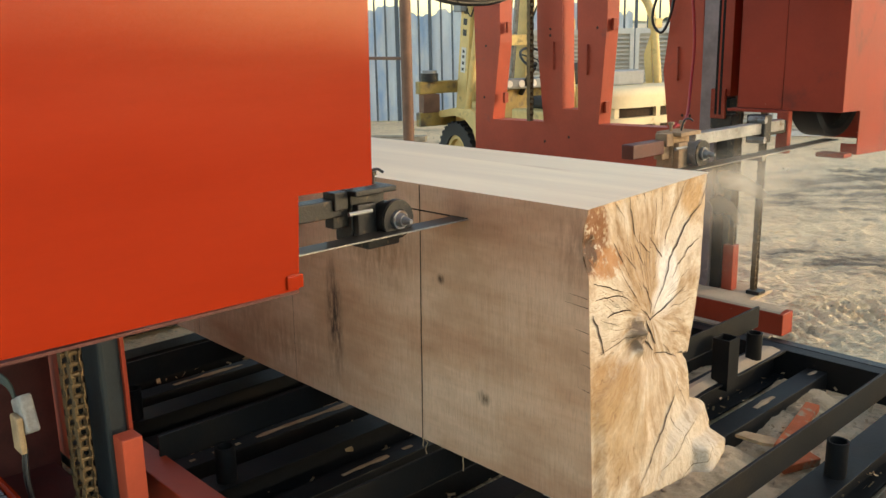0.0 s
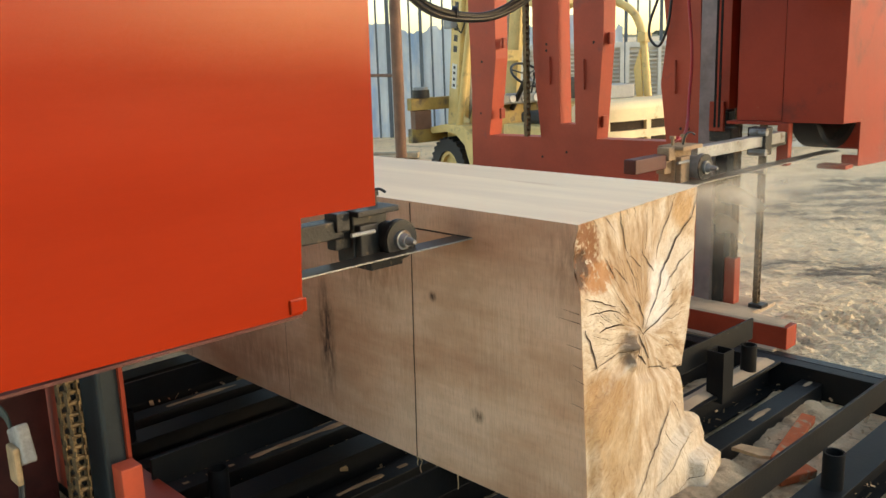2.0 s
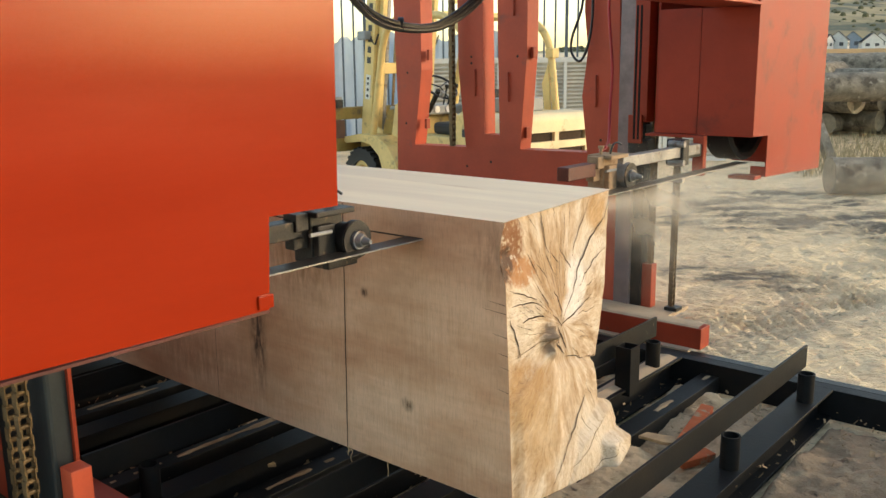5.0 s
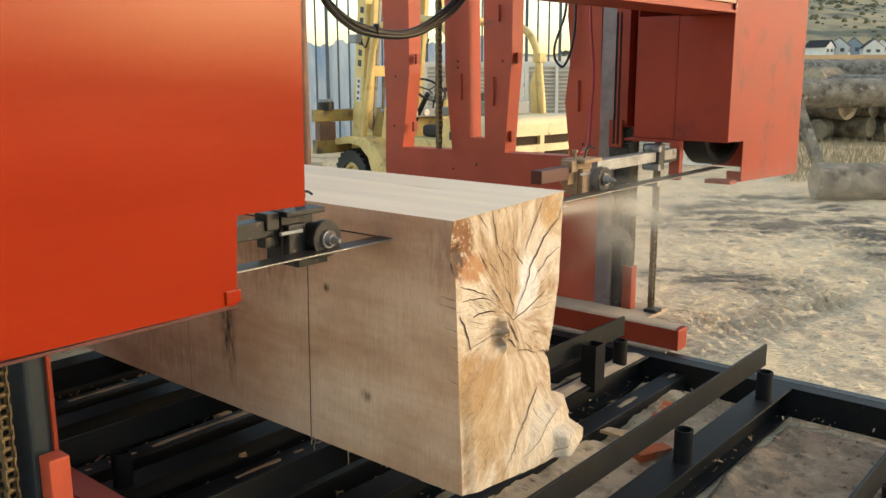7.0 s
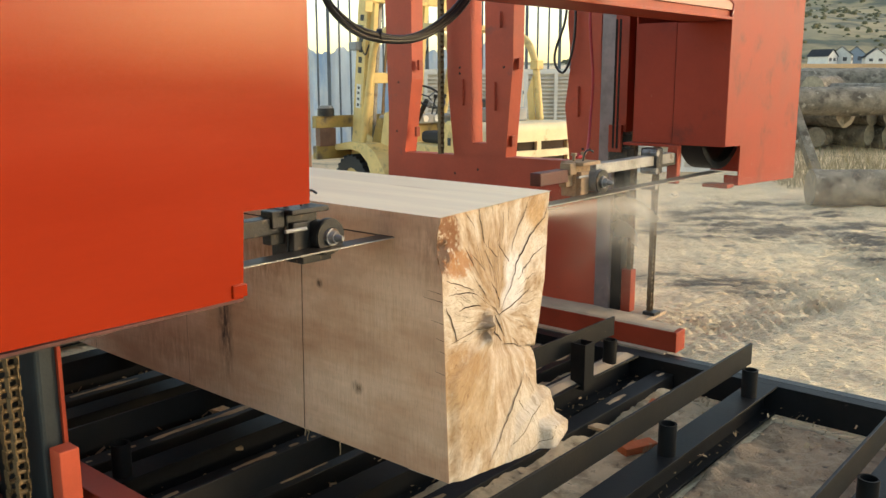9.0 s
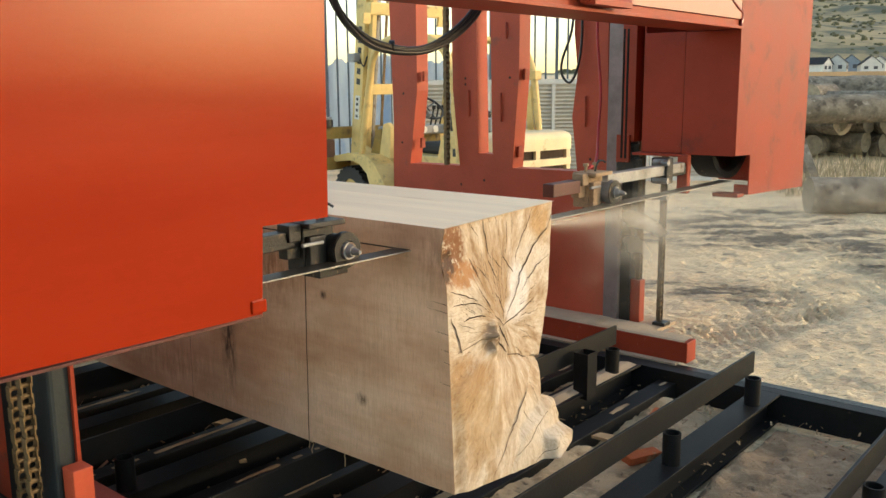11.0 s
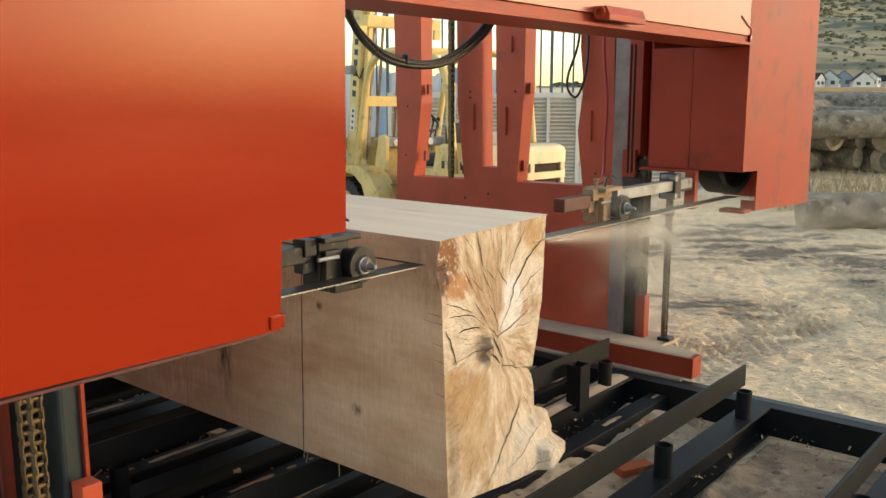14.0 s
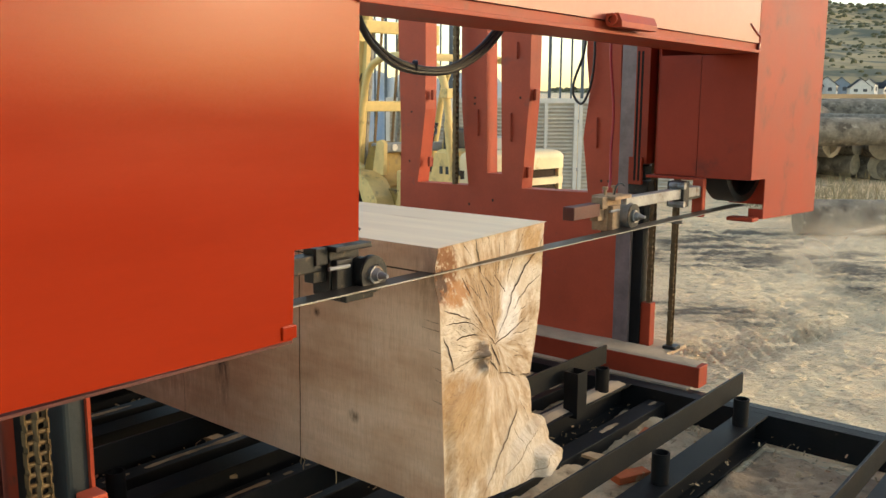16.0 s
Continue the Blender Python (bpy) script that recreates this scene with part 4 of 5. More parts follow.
    for dx in (-0.012, 0.012):
        part("hanger_bar", B((-1.02 + dx, -1.012 + dx, 2.42, 2.43, 1.24, 1.95)), M_BLACK, gantry)
    # left foot and mast
    foot = part("foot_beam", B((-3.3, -0.72, -0.70, -0.60, 0.095, 0.285), bevel=0.004), M_RED, gantry, "red box beam foot dusted with sawdust")
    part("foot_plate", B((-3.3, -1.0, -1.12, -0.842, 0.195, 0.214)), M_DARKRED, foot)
    part("stop_post", B((-1.145, -1.075, -0.84, -0.775, 0.214, 0.50), bevel=0.004), M_PANEL, gantry)
    part("mast_channel", B((-1.49, -1.345, -0.86, -0.765, 0.216, 2.7), bevel=0.004), M_BLACK, gantry)
    part("mast_channel", B((-1.339, -1.19, -0.835, -0.762, 0.216, 2.7), bevel=0.012), M_MASTDARK, gantry, "dark blue-black mast column")
    part("mast_edge", B((-1.188, -1.172, -0.774, -0.762, 0.216, 2.7)), M_RED, gantry)
    part("side_panel", B((-3.05, -1.50, -0.80, -0.72, 0.216, 2.7)), M_RED, gantry)
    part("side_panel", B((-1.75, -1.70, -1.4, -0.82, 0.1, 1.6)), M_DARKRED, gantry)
    chain(-1.275, -0.905, 0.2, 1.9)
    chain(-1.175, -0.915, 0.2, 1.9)
    f = part("switch_box", B((-1.425, -1.325, -1.03, -0.99, 0.49, 0.61), bevel=0.008, m=pose(-1.375, -1.0, 0.55, 0, -24, 0) @ pose(1.375, 1.0, -0.55)), M_SWITCH, gantry, "dirty white switch box with cables")
    part("switch_base", B((-1.40, -1.33, -1.05, -1.03, 0.44, 0.56), bevel=0.006), M_CHIP, f)
    part("cable", tube(bmesh.new(), [(-1.37, -1.03, 0.45), (-1.36, -1.04, 0.36), (-1.40, -1.02, 0.25), (-1.39, -1.0, 0.12)], 0.006), M_HOSE, f, smooth=True)
    part("cable", tube(bmesh.new(), [(-1.35, -1.03, 0.45), (-1.33, -1.04, 0.35), (-1.33, -1.02, 0.2), (-1.36, -1.0, 0.10)], 0.006), M_HOSE, f, smooth=True)
    for k in range(3):
        part("cable", tube(bmesh.new(), [(-1.68, -1.15, 0.66 + 0.012 * k), (-1.55, -1.08, 0.66 + 0.012 * k), (-1.45, -1.03, 0.63 + 0.01 * k), (-1.41, -1.02, 0.57)], 0.006), M_CABLE, gantry, smooth=True)
    for k in range(5):
        part("cable_carrier_link", B((-1.60 + 0.05 * k, -1.568 + 0.05 * k, -1.20, -1.08, 0.22, 0.275), bevel=0.004), M_GREYPLASTIC, gantry)
    part("carrier_edge", B((-1.62, -1.30, -1.075, -1.065, 0.2, 0.30)), M_ORANGE, gantry)
    part("under_guard", B((-0.62, -0.60, -1.62, -0.9, 0.99, 1.076)), M_DARKSTEEL, gantry)
    # hoses
    for k, (dy, dz, r) in enumerate(((0, 0, 0.011), (0.006, 0.022, 0.010), (-0.008, 0.035, 0.008))):
        part("hydraulic_hose", tube(bmesh.new(), [(-0.84 - 0.012 * k, 0.06 + dy, 2.02 + dz), (-0.85 - 0.012 * k, 0.10 + dy, 1.915 + dz), (-0.85 - 0.012 * k, 0.165 + dy, 1.845 + dz), (-0.85, 0.28 + dy, 1.788 + dz * 0.7), (-0.85, 0.45, 1.772 + dz * 0.45), (-0.85, 0.60 + dy, 1.79 + dz * 0.5), (-0.85, 0.76 + dy, 1.855 + dz * 0.8), (-0.85, 0.88 + dy, 1.94 + dz), (-0.85, 0.95, 2.03 + dz)], r), M_HOSE, gantry, smooth=True)
    part("hose_tie", ring(bmesh.new(), (-0.865, 0.372, 1.79), (-0.85, 0.384, 1.79), 0.026, 0.02), M_HOSE, gantry)
    part("air_hose", tube(bmesh.new(), [(-1.25, 2.52, 2.1), (-1.245, 2.5, 1.938), (-1.215, 2.5, 1.625), (-1.20, 2.46, 1.40), (-1.0, 2.1, 1.25), (-0.70, 1.50, 1.27), (-0.60, 1.36, 1.30)], 0.008), M_REDHOSE, gantry, smooth=True)
    part("hose_loop", tube(bmesh.new(), [(-1.50, 2.66, 2.1), (-1.515, 2.65, 1.955), (-1.568, 2.64, 1.80), (-1.567, 2.64, 1.71), (-1.51, 2.64, 1.664), (-1.46, 2.64, 1.75), (-1.44, 2.65, 1.90), (-1.445, 2.66, 2.1)], 0.008), M_HOSE, gantry, smooth=True)


# Paler than the blade: the sun's glint along the teeth is in the colour.
M_EDGE = mat("glint_edge_steel", (0.42, 0.39, 0.35), 0.38, 0.6, var=0.15, scale=20, fine=200, bump=0.02)
M_COVER = mat("dulled_crimson_paint", (0.32, 0.042, 0.021), 0.48, var=0.14, scale=3, fine=60, bump=0.03, spec=0.22, patches=[((0.17, 0.035, 0.024), 5.0, 0.56, 0.72)])
# Dark brownish steel: the wood mirrored in the blade is put into the colour.
M_BLADETOP = mat("dark_reflection_blade_steel", (0.10, 0.088, 0.075), 0.42, 0.8, var=0.25, scale=20, fine=200, bump=0.02)
M_SWITCH = mat("grimy_white_plastic", (0.40, 0.37, 0.33), 0.6, var=0.3, scale=20, fine=80, bump=0.1)
# Darker copy of M_RED: shade on rims, plates and bracket is in the colour.
M_DARKRED = mat("shaded_dark_red_paint", (0.09, 0.018, 0.013), 0.5, var=0.3, scale=12, fine=80, bump=0.1)
M_HEAD = mat("dusty_red_beam_paint", (0.33, 0.075, 0.055), 0.22, var=0.12, scale=3, fine=60, bump=0.03)
M_MAST = mat("worn_blue_grey_steel", (0.24, 0.19, 0.19), 0.45, 0.4, var=0.3, scale=6, fine=60, bump=0.1)
M_MASTDARK = mat("blue_black_column_paint", (0.025, 0.034, 0.038), 0.45, var=0.3, scale=6, fine=60, bump=0.1)
M_CABLE = mat("green_grey_cable", (0.06, 0.075, 0.06), 0.5, var=0.2, scale=20, fine=60, bump=0.0)
build_gantry()

# sawdust thrown out beside the far guide, in drifting puffs
M_SPECK = mat("flying_sawdust", (0.74, 0.60, 0.44), 1.0, var=0.1, scale=20, fine=80, bump=0.0)


def haze_material(strength):
    m = bpy.data.materials.new("airborne_sawdust")
    m.use_nodes = True
    n, l = m.node_tree.nodes, m.node_tree.links
    b = n["Principled BSDF"]
    b.inputs["Base Color"].default_value = (0.80, 0.70, 0.58, 1)
    b.inputs["Roughness"].default_value = 1.0
    b.inputs["Specular IOR Level"].default_value = 0.0
    tc = n.new("ShaderNodeTexCoord")
    g = n.new("ShaderNodeTexGradient")
    g.gradient_type = "QUADRATIC_SPHERE"
    l.new(tc.outputs["Object"], g.inputs[0])
    t = n.new("ShaderNodeTexNoise")
    t.inputs["Scale"].default_value, t.inputs["Detail"].default_value = 2.3, 5.0
    l.new(tc.outputs["Object"], t.inputs["Vector"])
    r = n.new("ShaderNodeMapRange")
    r.inputs["From Min"].default_value, r.inputs["From Max"].default_value = 0.3, 0.7
    l.new(t.outputs["Fac"], r.inputs["Value"])
    x = n.new("ShaderNodeMath")
    x.operation = "MULTIPLY"
    l.new(g.outputs["Fac"], x.inputs[0])
    l.new(r.outputs[0], x.inputs[1])
    y = n.new("ShaderNodeMath")
    y.operation = "MULTIPLY"
    y.inputs[1].default_value = strength
    l.new(x.outputs[0], y.inputs[0])
    l.new(y.outputs[0], b.inputs["Alpha"])
    return m


def puff(seed, centre, spread, strength, specks, label):
    """A drift of fine dust: curved veils that thin out to nothing, with a few flying specks. It moves as one."""
    rnd = random.Random(seed)
    t = tagged(new("sawdust_puff"), label, "sawdust", group="sawdust puffs")
    m = haze_material(strength)
    for k in (1,):
        bm = bmesh.new()
        rows = []
        for i in range(15):
            u = 2 * i / 14 - 1
            rows.append([bm.verts.new((0.25 * (u * u + v * v) * (k - 1) + 0.12 * math.sin(3 * u + k) * v, u, v)) for v in (2 * j / 14 - 1 for j in range(15))])
        for a, b in zip(rows, rows[1:]):
            for j in range(14):
                bm.faces.new((a[j], b[j], b[j + 1], a[j + 1]))
        veil = part("dust_veil", bm, m, t, smooth=True)
        veil.matrix_local = Matrix.Translation(Vector(centre) + Vector((0.06 * (k - 1), 0.08 * (k - 1), 0.03 * rnd.uniform(-1, 1)))) @ Matrix.Rotation(radians(-42 + 14 * (k - 1)), 4, "Z") @ Matrix.Diagonal((spread[0], spread[1], spread[2], 1))
        veil.visible_shadow = False
    pts, faces = [], []
    for i in range(specks):
        p = [centre[k] + rnd.gauss(0, 0.4) * spread[k] for k in range(3)]
        s = rnd.uniform(0.0006, 0.0013)
        b = len(pts)
        pts += [[p[k] + rnd.uniform(-1, 1) * s * 1.4 for k in range(3)] for _ in range(4)]
        faces += [(b, b + 1, b + 2), (b, b + 2, b + 3), (b, b + 3, b + 1), (b + 1, b + 3, b + 2)]
    me = bpy.data.meshes.new("speck")
    me.from_pydata(pts, [], faces)
    me.materials.append(M_SPECK)
    o = new("speck", me)
    o.parent = t
    tagged(o, kind="stuff")
    return t


puffs = [(puff(1, (-0.40, 1.62, 1.08), (0.10, 0.50, 0.26), 0.85, 700, "cloud of airborne sawdust beside the blade guide"), 0.0),
         (puff(2, (-0.46, 1.60, 0.92), (0.10, 0.50, 0.46), 0.60, 500, "cloud of airborne sawdust drifting off the cut"), 0.0),
         (puff(3, (-0.34, 2.10, 1.04), (0.10, 0.85, 0.22), 0.45, 300, "thin haze of airborne sawdust past the band wheel"), 0.022),
         (puff(4, (-0.20, 2.60, 0.92), (0.10, 1.10, 0.50), 0.40, 0, "faint sawdust haze drifting over the yard"), 0.06),
         (puff(5, (0.30, 4.20, 0.80), (0.10, 1.7, 0.55), 0.16, 0, "faint sawdust haze drifting over the yard"), 0.07)]


def jet_material(strength):
    m = bpy.data.materials.new("sawdust_spray")
    m.use_nodes = True
    n, l = m.node_tree.nodes, m.node_tree.links
    b = n["Principled BSDF"]
    b.inputs["Base Color"].default_value = (0.86, 0.77, 0.65, 1)
    b.inputs["Roughness"].default_value, b.inputs["Specular IOR Level"].default_value = 1.0, 0.0
    tc = n.new("ShaderNodeTexCoord")
    sep = n.new("ShaderNodeSeparateXYZ")
    l.new(tc.outputs["Object"], sep.inputs[0])

    def maths(op, p, q):
        x = n.new("ShaderNodeMath")
        x.operation = op
        for i, v in enumerate((p, q)):
            if isinstance(v, (int, float)):
                x.inputs[i].default_value = v
            else:
                l.new(v, x.inputs[i])
        return x.outputs[0]

    fade = n.new("ShaderNodeValToRGB")
    stops = fade.color_ramp.elements
    stops[0].position, stops[0].color = 0.0, (0.6, 0.6, 0.6, 1)
    stops[1].position, stops[1].color = 1.0, (0, 0, 0, 1)
    for p, v in ((0.06, 1.0), (0.35, 0.42), (0.70, 0.12)):
        stops.new(p).color = (v, v, v, 1)
    l.new(sep.outputs[0], fade.inputs[0])
    off = maths("DIVIDE", maths("ABSOLUTE", sep.outputs[2], 0.0), maths("ADD", maths("MULTIPLY", sep.outputs[0], 0.91), 0.09))
    soft = maths("POWER", maths("MAXIMUM", maths("SUBTRACT", 1.0, off), 0.0), 1.6)
    t = n.new("ShaderNodeTexNoise")
    t.inputs["Scale"].default_value, t.inputs["Detail"].default_value = 3.0, 6.0
    l.new(tc.outputs["Object"], t.inputs["Vector"])
    r = n.new("ShaderNodeMapRange")
    r.inputs["From Min"].default_value, r.inputs["From Max"].default_value, r.inputs["To Min"].default_value, r.inputs["To Max"].default_value = 0.25, 0.7, 0.35 * strength, strength
    l.new(t.outputs["Fac"], r.inputs["Value"])
    l.new(maths("MULTIPLY", maths("MULTIPLY", fade.outputs[0], soft), r.outputs[0]), b.inputs["Alpha"])
    return m


def build_jet():
    """The spray that the blade throws out of the far side of the timber: two curved veils of thin dust that widen along the blade."""
    t = thing("sawdust_jet", "pale spray of fresh sawdust shooting out along the blade", "sawdust")
    for strength, bow, turn, tall in ((0.85, 0.03, 86, 0.12), (0.45, -0.04, 80, 0.24)):
        bm = bmesh.new()
        rows = []
        for i in range(17):
            u = i / 16
            w = 0.09 + 0.91 * u
            rows.append([bm.verts.new((u, bow * math.cos(1.4 * v), w * v)) for v in (2 * j / 10 - 1 for j in range(11))])
        for a, b in zip(rows, rows[1:]):
            for j in range(10):
                bm.faces.new((a[j], b[j], b[j + 1], a[j + 1]))
        c = part("dust_veil", bm, jet_material(strength), t, smooth=True)
        c.matrix_local = Matrix.Translation((-0.465, 0.68, 1.133)) @ Matrix.Rotation(radians(turn), 4, "Z") @ Matrix.Rotation(radians(3), 4, "Y") @ Matrix.Diagonal((1.3, 1, tall, 1))
        c.visible_shadow = False
    return t


jet = build_jet()

# ---- yard: forklift ----
def frame_tube(name, pts, r, parent, material=None, label=""):
    return part(name, tube(bmesh.new(), pts, r, seg=10, steps=6), material or M_YELLOW, parent, label, smooth=True)


def wheel(parent, x, y, r, w):
    """A lugged tyre on a steel rim, axle along x."""
    t = part("wheel", ring(bmesh.new(), (x - w / 2, y, r), (x + w / 2, y, r), r - 0.02, r * 0.55, seg=40), M_RUBBER, parent, "black lugged tyre", smooth=True)
    bm = bmesh.new()
    for i in range(26):
        a = 2 * math.pi * i / 26
        m = Matrix.Translation((x, y, r)) @ Matrix.Rotation(a, 4, "X")
        for s in (-1, 1):
            box(bm, min(0, s * w / 2), max(0, s * w / 2), r - 0.03, r, -0.02 + s * 0.016, 0.012 + s * 0.016, m=m)
    part("tread", bm, M_RUBBER, t)
    part("rim", ring(bmesh.new(), (x - w * 0.4, y, r), (x + w * 0.4, y, r), r * 0.555, r * 0.42, seg=28), M_YELLOW, t, smooth=True)
    part("disc", C((x - w * 0.2, y, r), (x + w * 0.2, y, r), r * 0.43, seg=24), M_YELLOW, t, smooth=True)


def build_forklift():
    base = yard(-0.121, 10.0)
    f = thing("forklift", "old yellow forklift truck parked empty on the sand", "forklift", pose(base.x, base.y, base.z + 0.02, 0, 0, 79.7))
    # mast, tilted back
    tilt = Matrix.Translation((0, 1.0, 0.4)) @ Matrix.Rotation(radians(7), 4, "X") @ Matrix.Translation((0, -1.0, -0.4))

    def on_mast(name, *boxes, material=None, label="", bevel=0.005, parent=None):
        return part(name, B(*boxes, bevel=bevel, m=tilt), material or M_YELLOW, parent or f, label)

    for s in (-1, 1):
        wheel(f, s * 0.54, 0.82, 0.345, 0.24)
        wheel(f, s * 0.48, -1.02, 0.28, 0.20)
        fender = part("fender", prism(bmesh.new(), [(0.06, 0.40), (0.14, 0.56), (0.30, 0.74), (0.48, 0.83), (0.82, 0.84), (1.14, 0.79), (1.17, 0.75), (1.10, 0.72), (0.82, 0.755), (0.62, 0.73), (0.46, 0.62), (0.36, 0.40)], "x", *sorted((s * 0.40, s * 0.67))), M_YELLOW, f, "rounded yellow fender")
        part("fender_bracket", prism(bmesh.new(), [(0.20, 0.80), (0.40, 0.84), (0.32, 1.18), (0.24, 1.20), (0.18, 1.16)], "x", *sorted((s * 0.47, s * 0.52))), M_YELLOW, fender)
        rail = on_mast("mast_rail", (s * 0.40 - 0.045, s * 0.40 + 0.045, 0.98, 1.16, 0.12, 2.95), label="yellow mast channel")
        on_mast("rail_flange", (s * 0.365 - 0.03, s * 0.365 + 0.03, 0.90, 0.976, 0.12, 2.95), parent=rail)
        on_mast("mast_chain", (s * 0.13 - 0.016, s * 0.13 + 0.016, 0.99, 1.0, 0.5, 2.75), material=M_CHAIN, bevel=0)
        on_mast("lift_cylinder", (s * 0.235 - 0.025, s * 0.235 + 0.025, 1.0, 1.05, 0.4, 2.6), material=M_STEEL, bevel=0.012)
        part("tilt_cylinder", C((s * 0.40, 0.30, 0.66), (s * 0.40, 0.92, 0.90), 0.04, seg=14), M_YELLOW, f, smooth=True)
        light = part("work_light", B((s * 0.47 - 0.06, s * 0.47 + 0.06, 0.86, 1.02, 1.89, 1.99), bevel=0.015), M_GREYPLASTIC, f, "dark work light on the mast")
        part("light_cable", tube(bmesh.new(), [(s * 0.45, 0.86, 1.91), (s * 0.44, 0.80, 1.84), (s * 0.44, 0.76, 1.88), (s * 0.44, 0.72, 1.95)], 0.01, seg=6), M_HOSE, light, smooth=True)
        part("fork", B((s * 0.30 - 0.06, s * 0.30 + 0.06, 1.27, 1.31, 0.08, 0.50), (s * 0.30 - 0.06, s * 0.30 + 0.06, 1.31, 2.2, 0.08, 0.12), bevel=0.004), M_DARKSTEEL, f)
        # overhead guard
        frame_tube("guard_hoop", [(s * 0.58, 0.69, 0.78), (s * 0.58, 0.60, 1.15), (s * 0.58, 0.51, 1.55), (s * 0.58, 0.43, 1.85), (s * 0.58, 0.33, 2.01), (s * 0.58, 0.16, 2.09), (s * 0.58, -0.05, 2.115), (s * 0.58, -0.45, 2.10), (s * 0.58, -0.66, 2.06), (s * 0.58, -0.85, 1.95), (s * 0.58, -0.96, 1.76), (s * 0.58, -1.01, 1.50), (s * 0.58, -1.06, 1.10), (s * 0.58, -1.09, 0.84)], 0.040, f, label="bent yellow tube of the overhead guard")
        part("guard_clamp", B((s * 0.58 - 0.05, s * 0.58 + 0.05, -1.05, -0.94, 1.66, 1.76), bevel=0.01), M_YELLOW, f)
        part("guard_gusset", prism(bmesh.new(), [(-0.98, 1.60), (-0.90, 1.40), (-0.94, 1.12), (-1.03, 1.10)], "x", *sorted((s * 0.53, s * 0.545))), M_YELLOW, f)
        part("step_plate", B((*sorted((s * 0.40, s * 0.64)), -0.30, 0.10, 0.34, 0.38), bevel=0.005), M_YELLOW, f)
        # engine cover side with plain lettering bars
        panel = part("engine_side", prism(bmesh.new(), [(-1.30, 0.42), (0.02, 0.42), (-0.10, 0.72), (-0.62, 0.80), (-0.70, 1.10), (-1.30, 1.10)], "x", *sorted((s * 0.46, s * 0.50))), M_YELLOW, f)
        for k in range(6):
            part("lettering_bar", B((*sorted((s * 0.50, s * 0.503)), -0.83 - 0.10 * k, -0.78 - 0.10 * k, 0.88, 0.96)), M_LETTER, panel)
        for k in range(6):
            on_mast("lettering_bar", (*sorted((s * 0.445, s * 0.448)), 1.03, 1.10, 1.63 + 0.12 * k, 1.70 + 0.12 * k), material=M_LETTER, bevel=0, parent=rail)
        on_mast("warning_label", (*sorted((s * 0.445, s * 0.448)), 1.02, 1.11, 1.22, 1.50), material=M_WHITE, bevel=0, parent=rail)
        for z in (1.26, 1.33, 1.40, 1.46):
            on_mast("label_print", (*sorted((s * 0.448, s * 0.450)), 1.045, 1.085, z - 0.018, z + 0.014), material=M_LETTER, bevel=0, parent=rail)
    for y in (0.16, -0.08, -0.32, -0.56):
        part("guard_bar", B((-0.55, 0.55, y - 0.02, y + 0.02, 2.10, 2.13)), M_YELLOW, f)
    for z0, z1 in ((0.45, 0.58), (1.53, 1.65)):
        on_mast("mast_tie", (-0.36, 0.36, 0.90, 0.96, z0, z1))
    on_mast("mast_head", (-0.44, 0.66, 0.88, 1.04, 2.44, 2.58), bevel=0.015, label="yellow cross head of the mast")
    for x in (-0.50, 0.60):
        on_mast("head_lug", (x - 0.05, x + 0.05, 0.86, 0.90, 2.34, 2.46))
    # carriage in front of the mast
    for z0, z1 in ((0.99, 1.13), (0.62, 0.78)):
        part("carriage_bar", B((-0.92, 0.72, 1.14, 1.24, z0, z1), bevel=0.01), M_YELLOWDIRTY, f, "dirty yellow carriage bar")
    for x in (-0.76, 0.60):
        post = part("carriage_upright", B((x - 0.12, x + 0.10, 1.13, 1.23, 0.775, 0.985)), M_RUST, f)
        part("carriage_cap", C((x, 1.18, 1.13), (x, 1.18, 1.22), 0.10, seg=18), M_DARKSTEEL, post, smooth=True)
        part("carriage_lid", C((x, 1.18, 1.22), (x, 1.18, 1.25), 0.085, seg=18), M_GREYPLASTIC, post, smooth=True)
    part("chassis", B((-0.44, 0.44, -1.1, 0.98, 0.26, 0.62), bevel=0.02), M_YELLOWDIRTY, f)
    part("cowl", prism(bmesh.new(), [(0.40, 0.60), (0.72, 0.60), (0.68, 0.86), (0.58, 1.10), (0.48, 1.12), (0.46, 0.80)], "x", -0.44, 0.44), M_YELLOWDIRTY, f)
    dash = part("dashboard", B((-0.42, 0.50, 0.36, 0.58, 1.04, 1.15), bevel=0.02), M_GREYPLASTIC, f, "grey dashboard with round gauges")
    for k in range(4):
        part("gauge", C((-0.24 + 0.17 * k, 0.36, 1.10), (-0.24 + 0.17 * k, 0.345, 1.10), 0.04, seg=16), M_WHITE, dash, smooth=True)
    part("floor_plate", B((-0.44, 0.44, -0.60, 0.42, 0.62, 0.64)), M_YELLOWDIRTY, f)
    for k in range(3):
        part("control_lever", cyl(cyl(bmesh.new(), (0.22 + 0.07 * k, 0.40, 1.1), (0.22 + 0.07 * k, 0.32, 1.34), 0.010, seg=8), (0.22 + 0.07 * k, 0.32, 1.34), (0.22 + 0.07 * k, 0.31, 1.38), 0.024, seg=10), M_HOSE, f)
    part("steering_column", C((0, 0.46, 0.98), (0, 0.20, 1.32), 0.03, seg=12), M_DARKSTEEL, f, smooth=True)
    m = Matrix.Translation((0, 0.17, 1.36)) @ Matrix.Rotation(radians(38), 4, "X")
    circle = [m @ Vector((0.20 * math.cos(a), 0.20 * math.sin(a), 0)) for a in (2 * math.pi * i / 20 for i in range(21))]
    sw = part("steering_wheel", tube(bmesh.new(), circle, 0.014, seg=8, steps=2), M_HOSE, f, smooth=True)
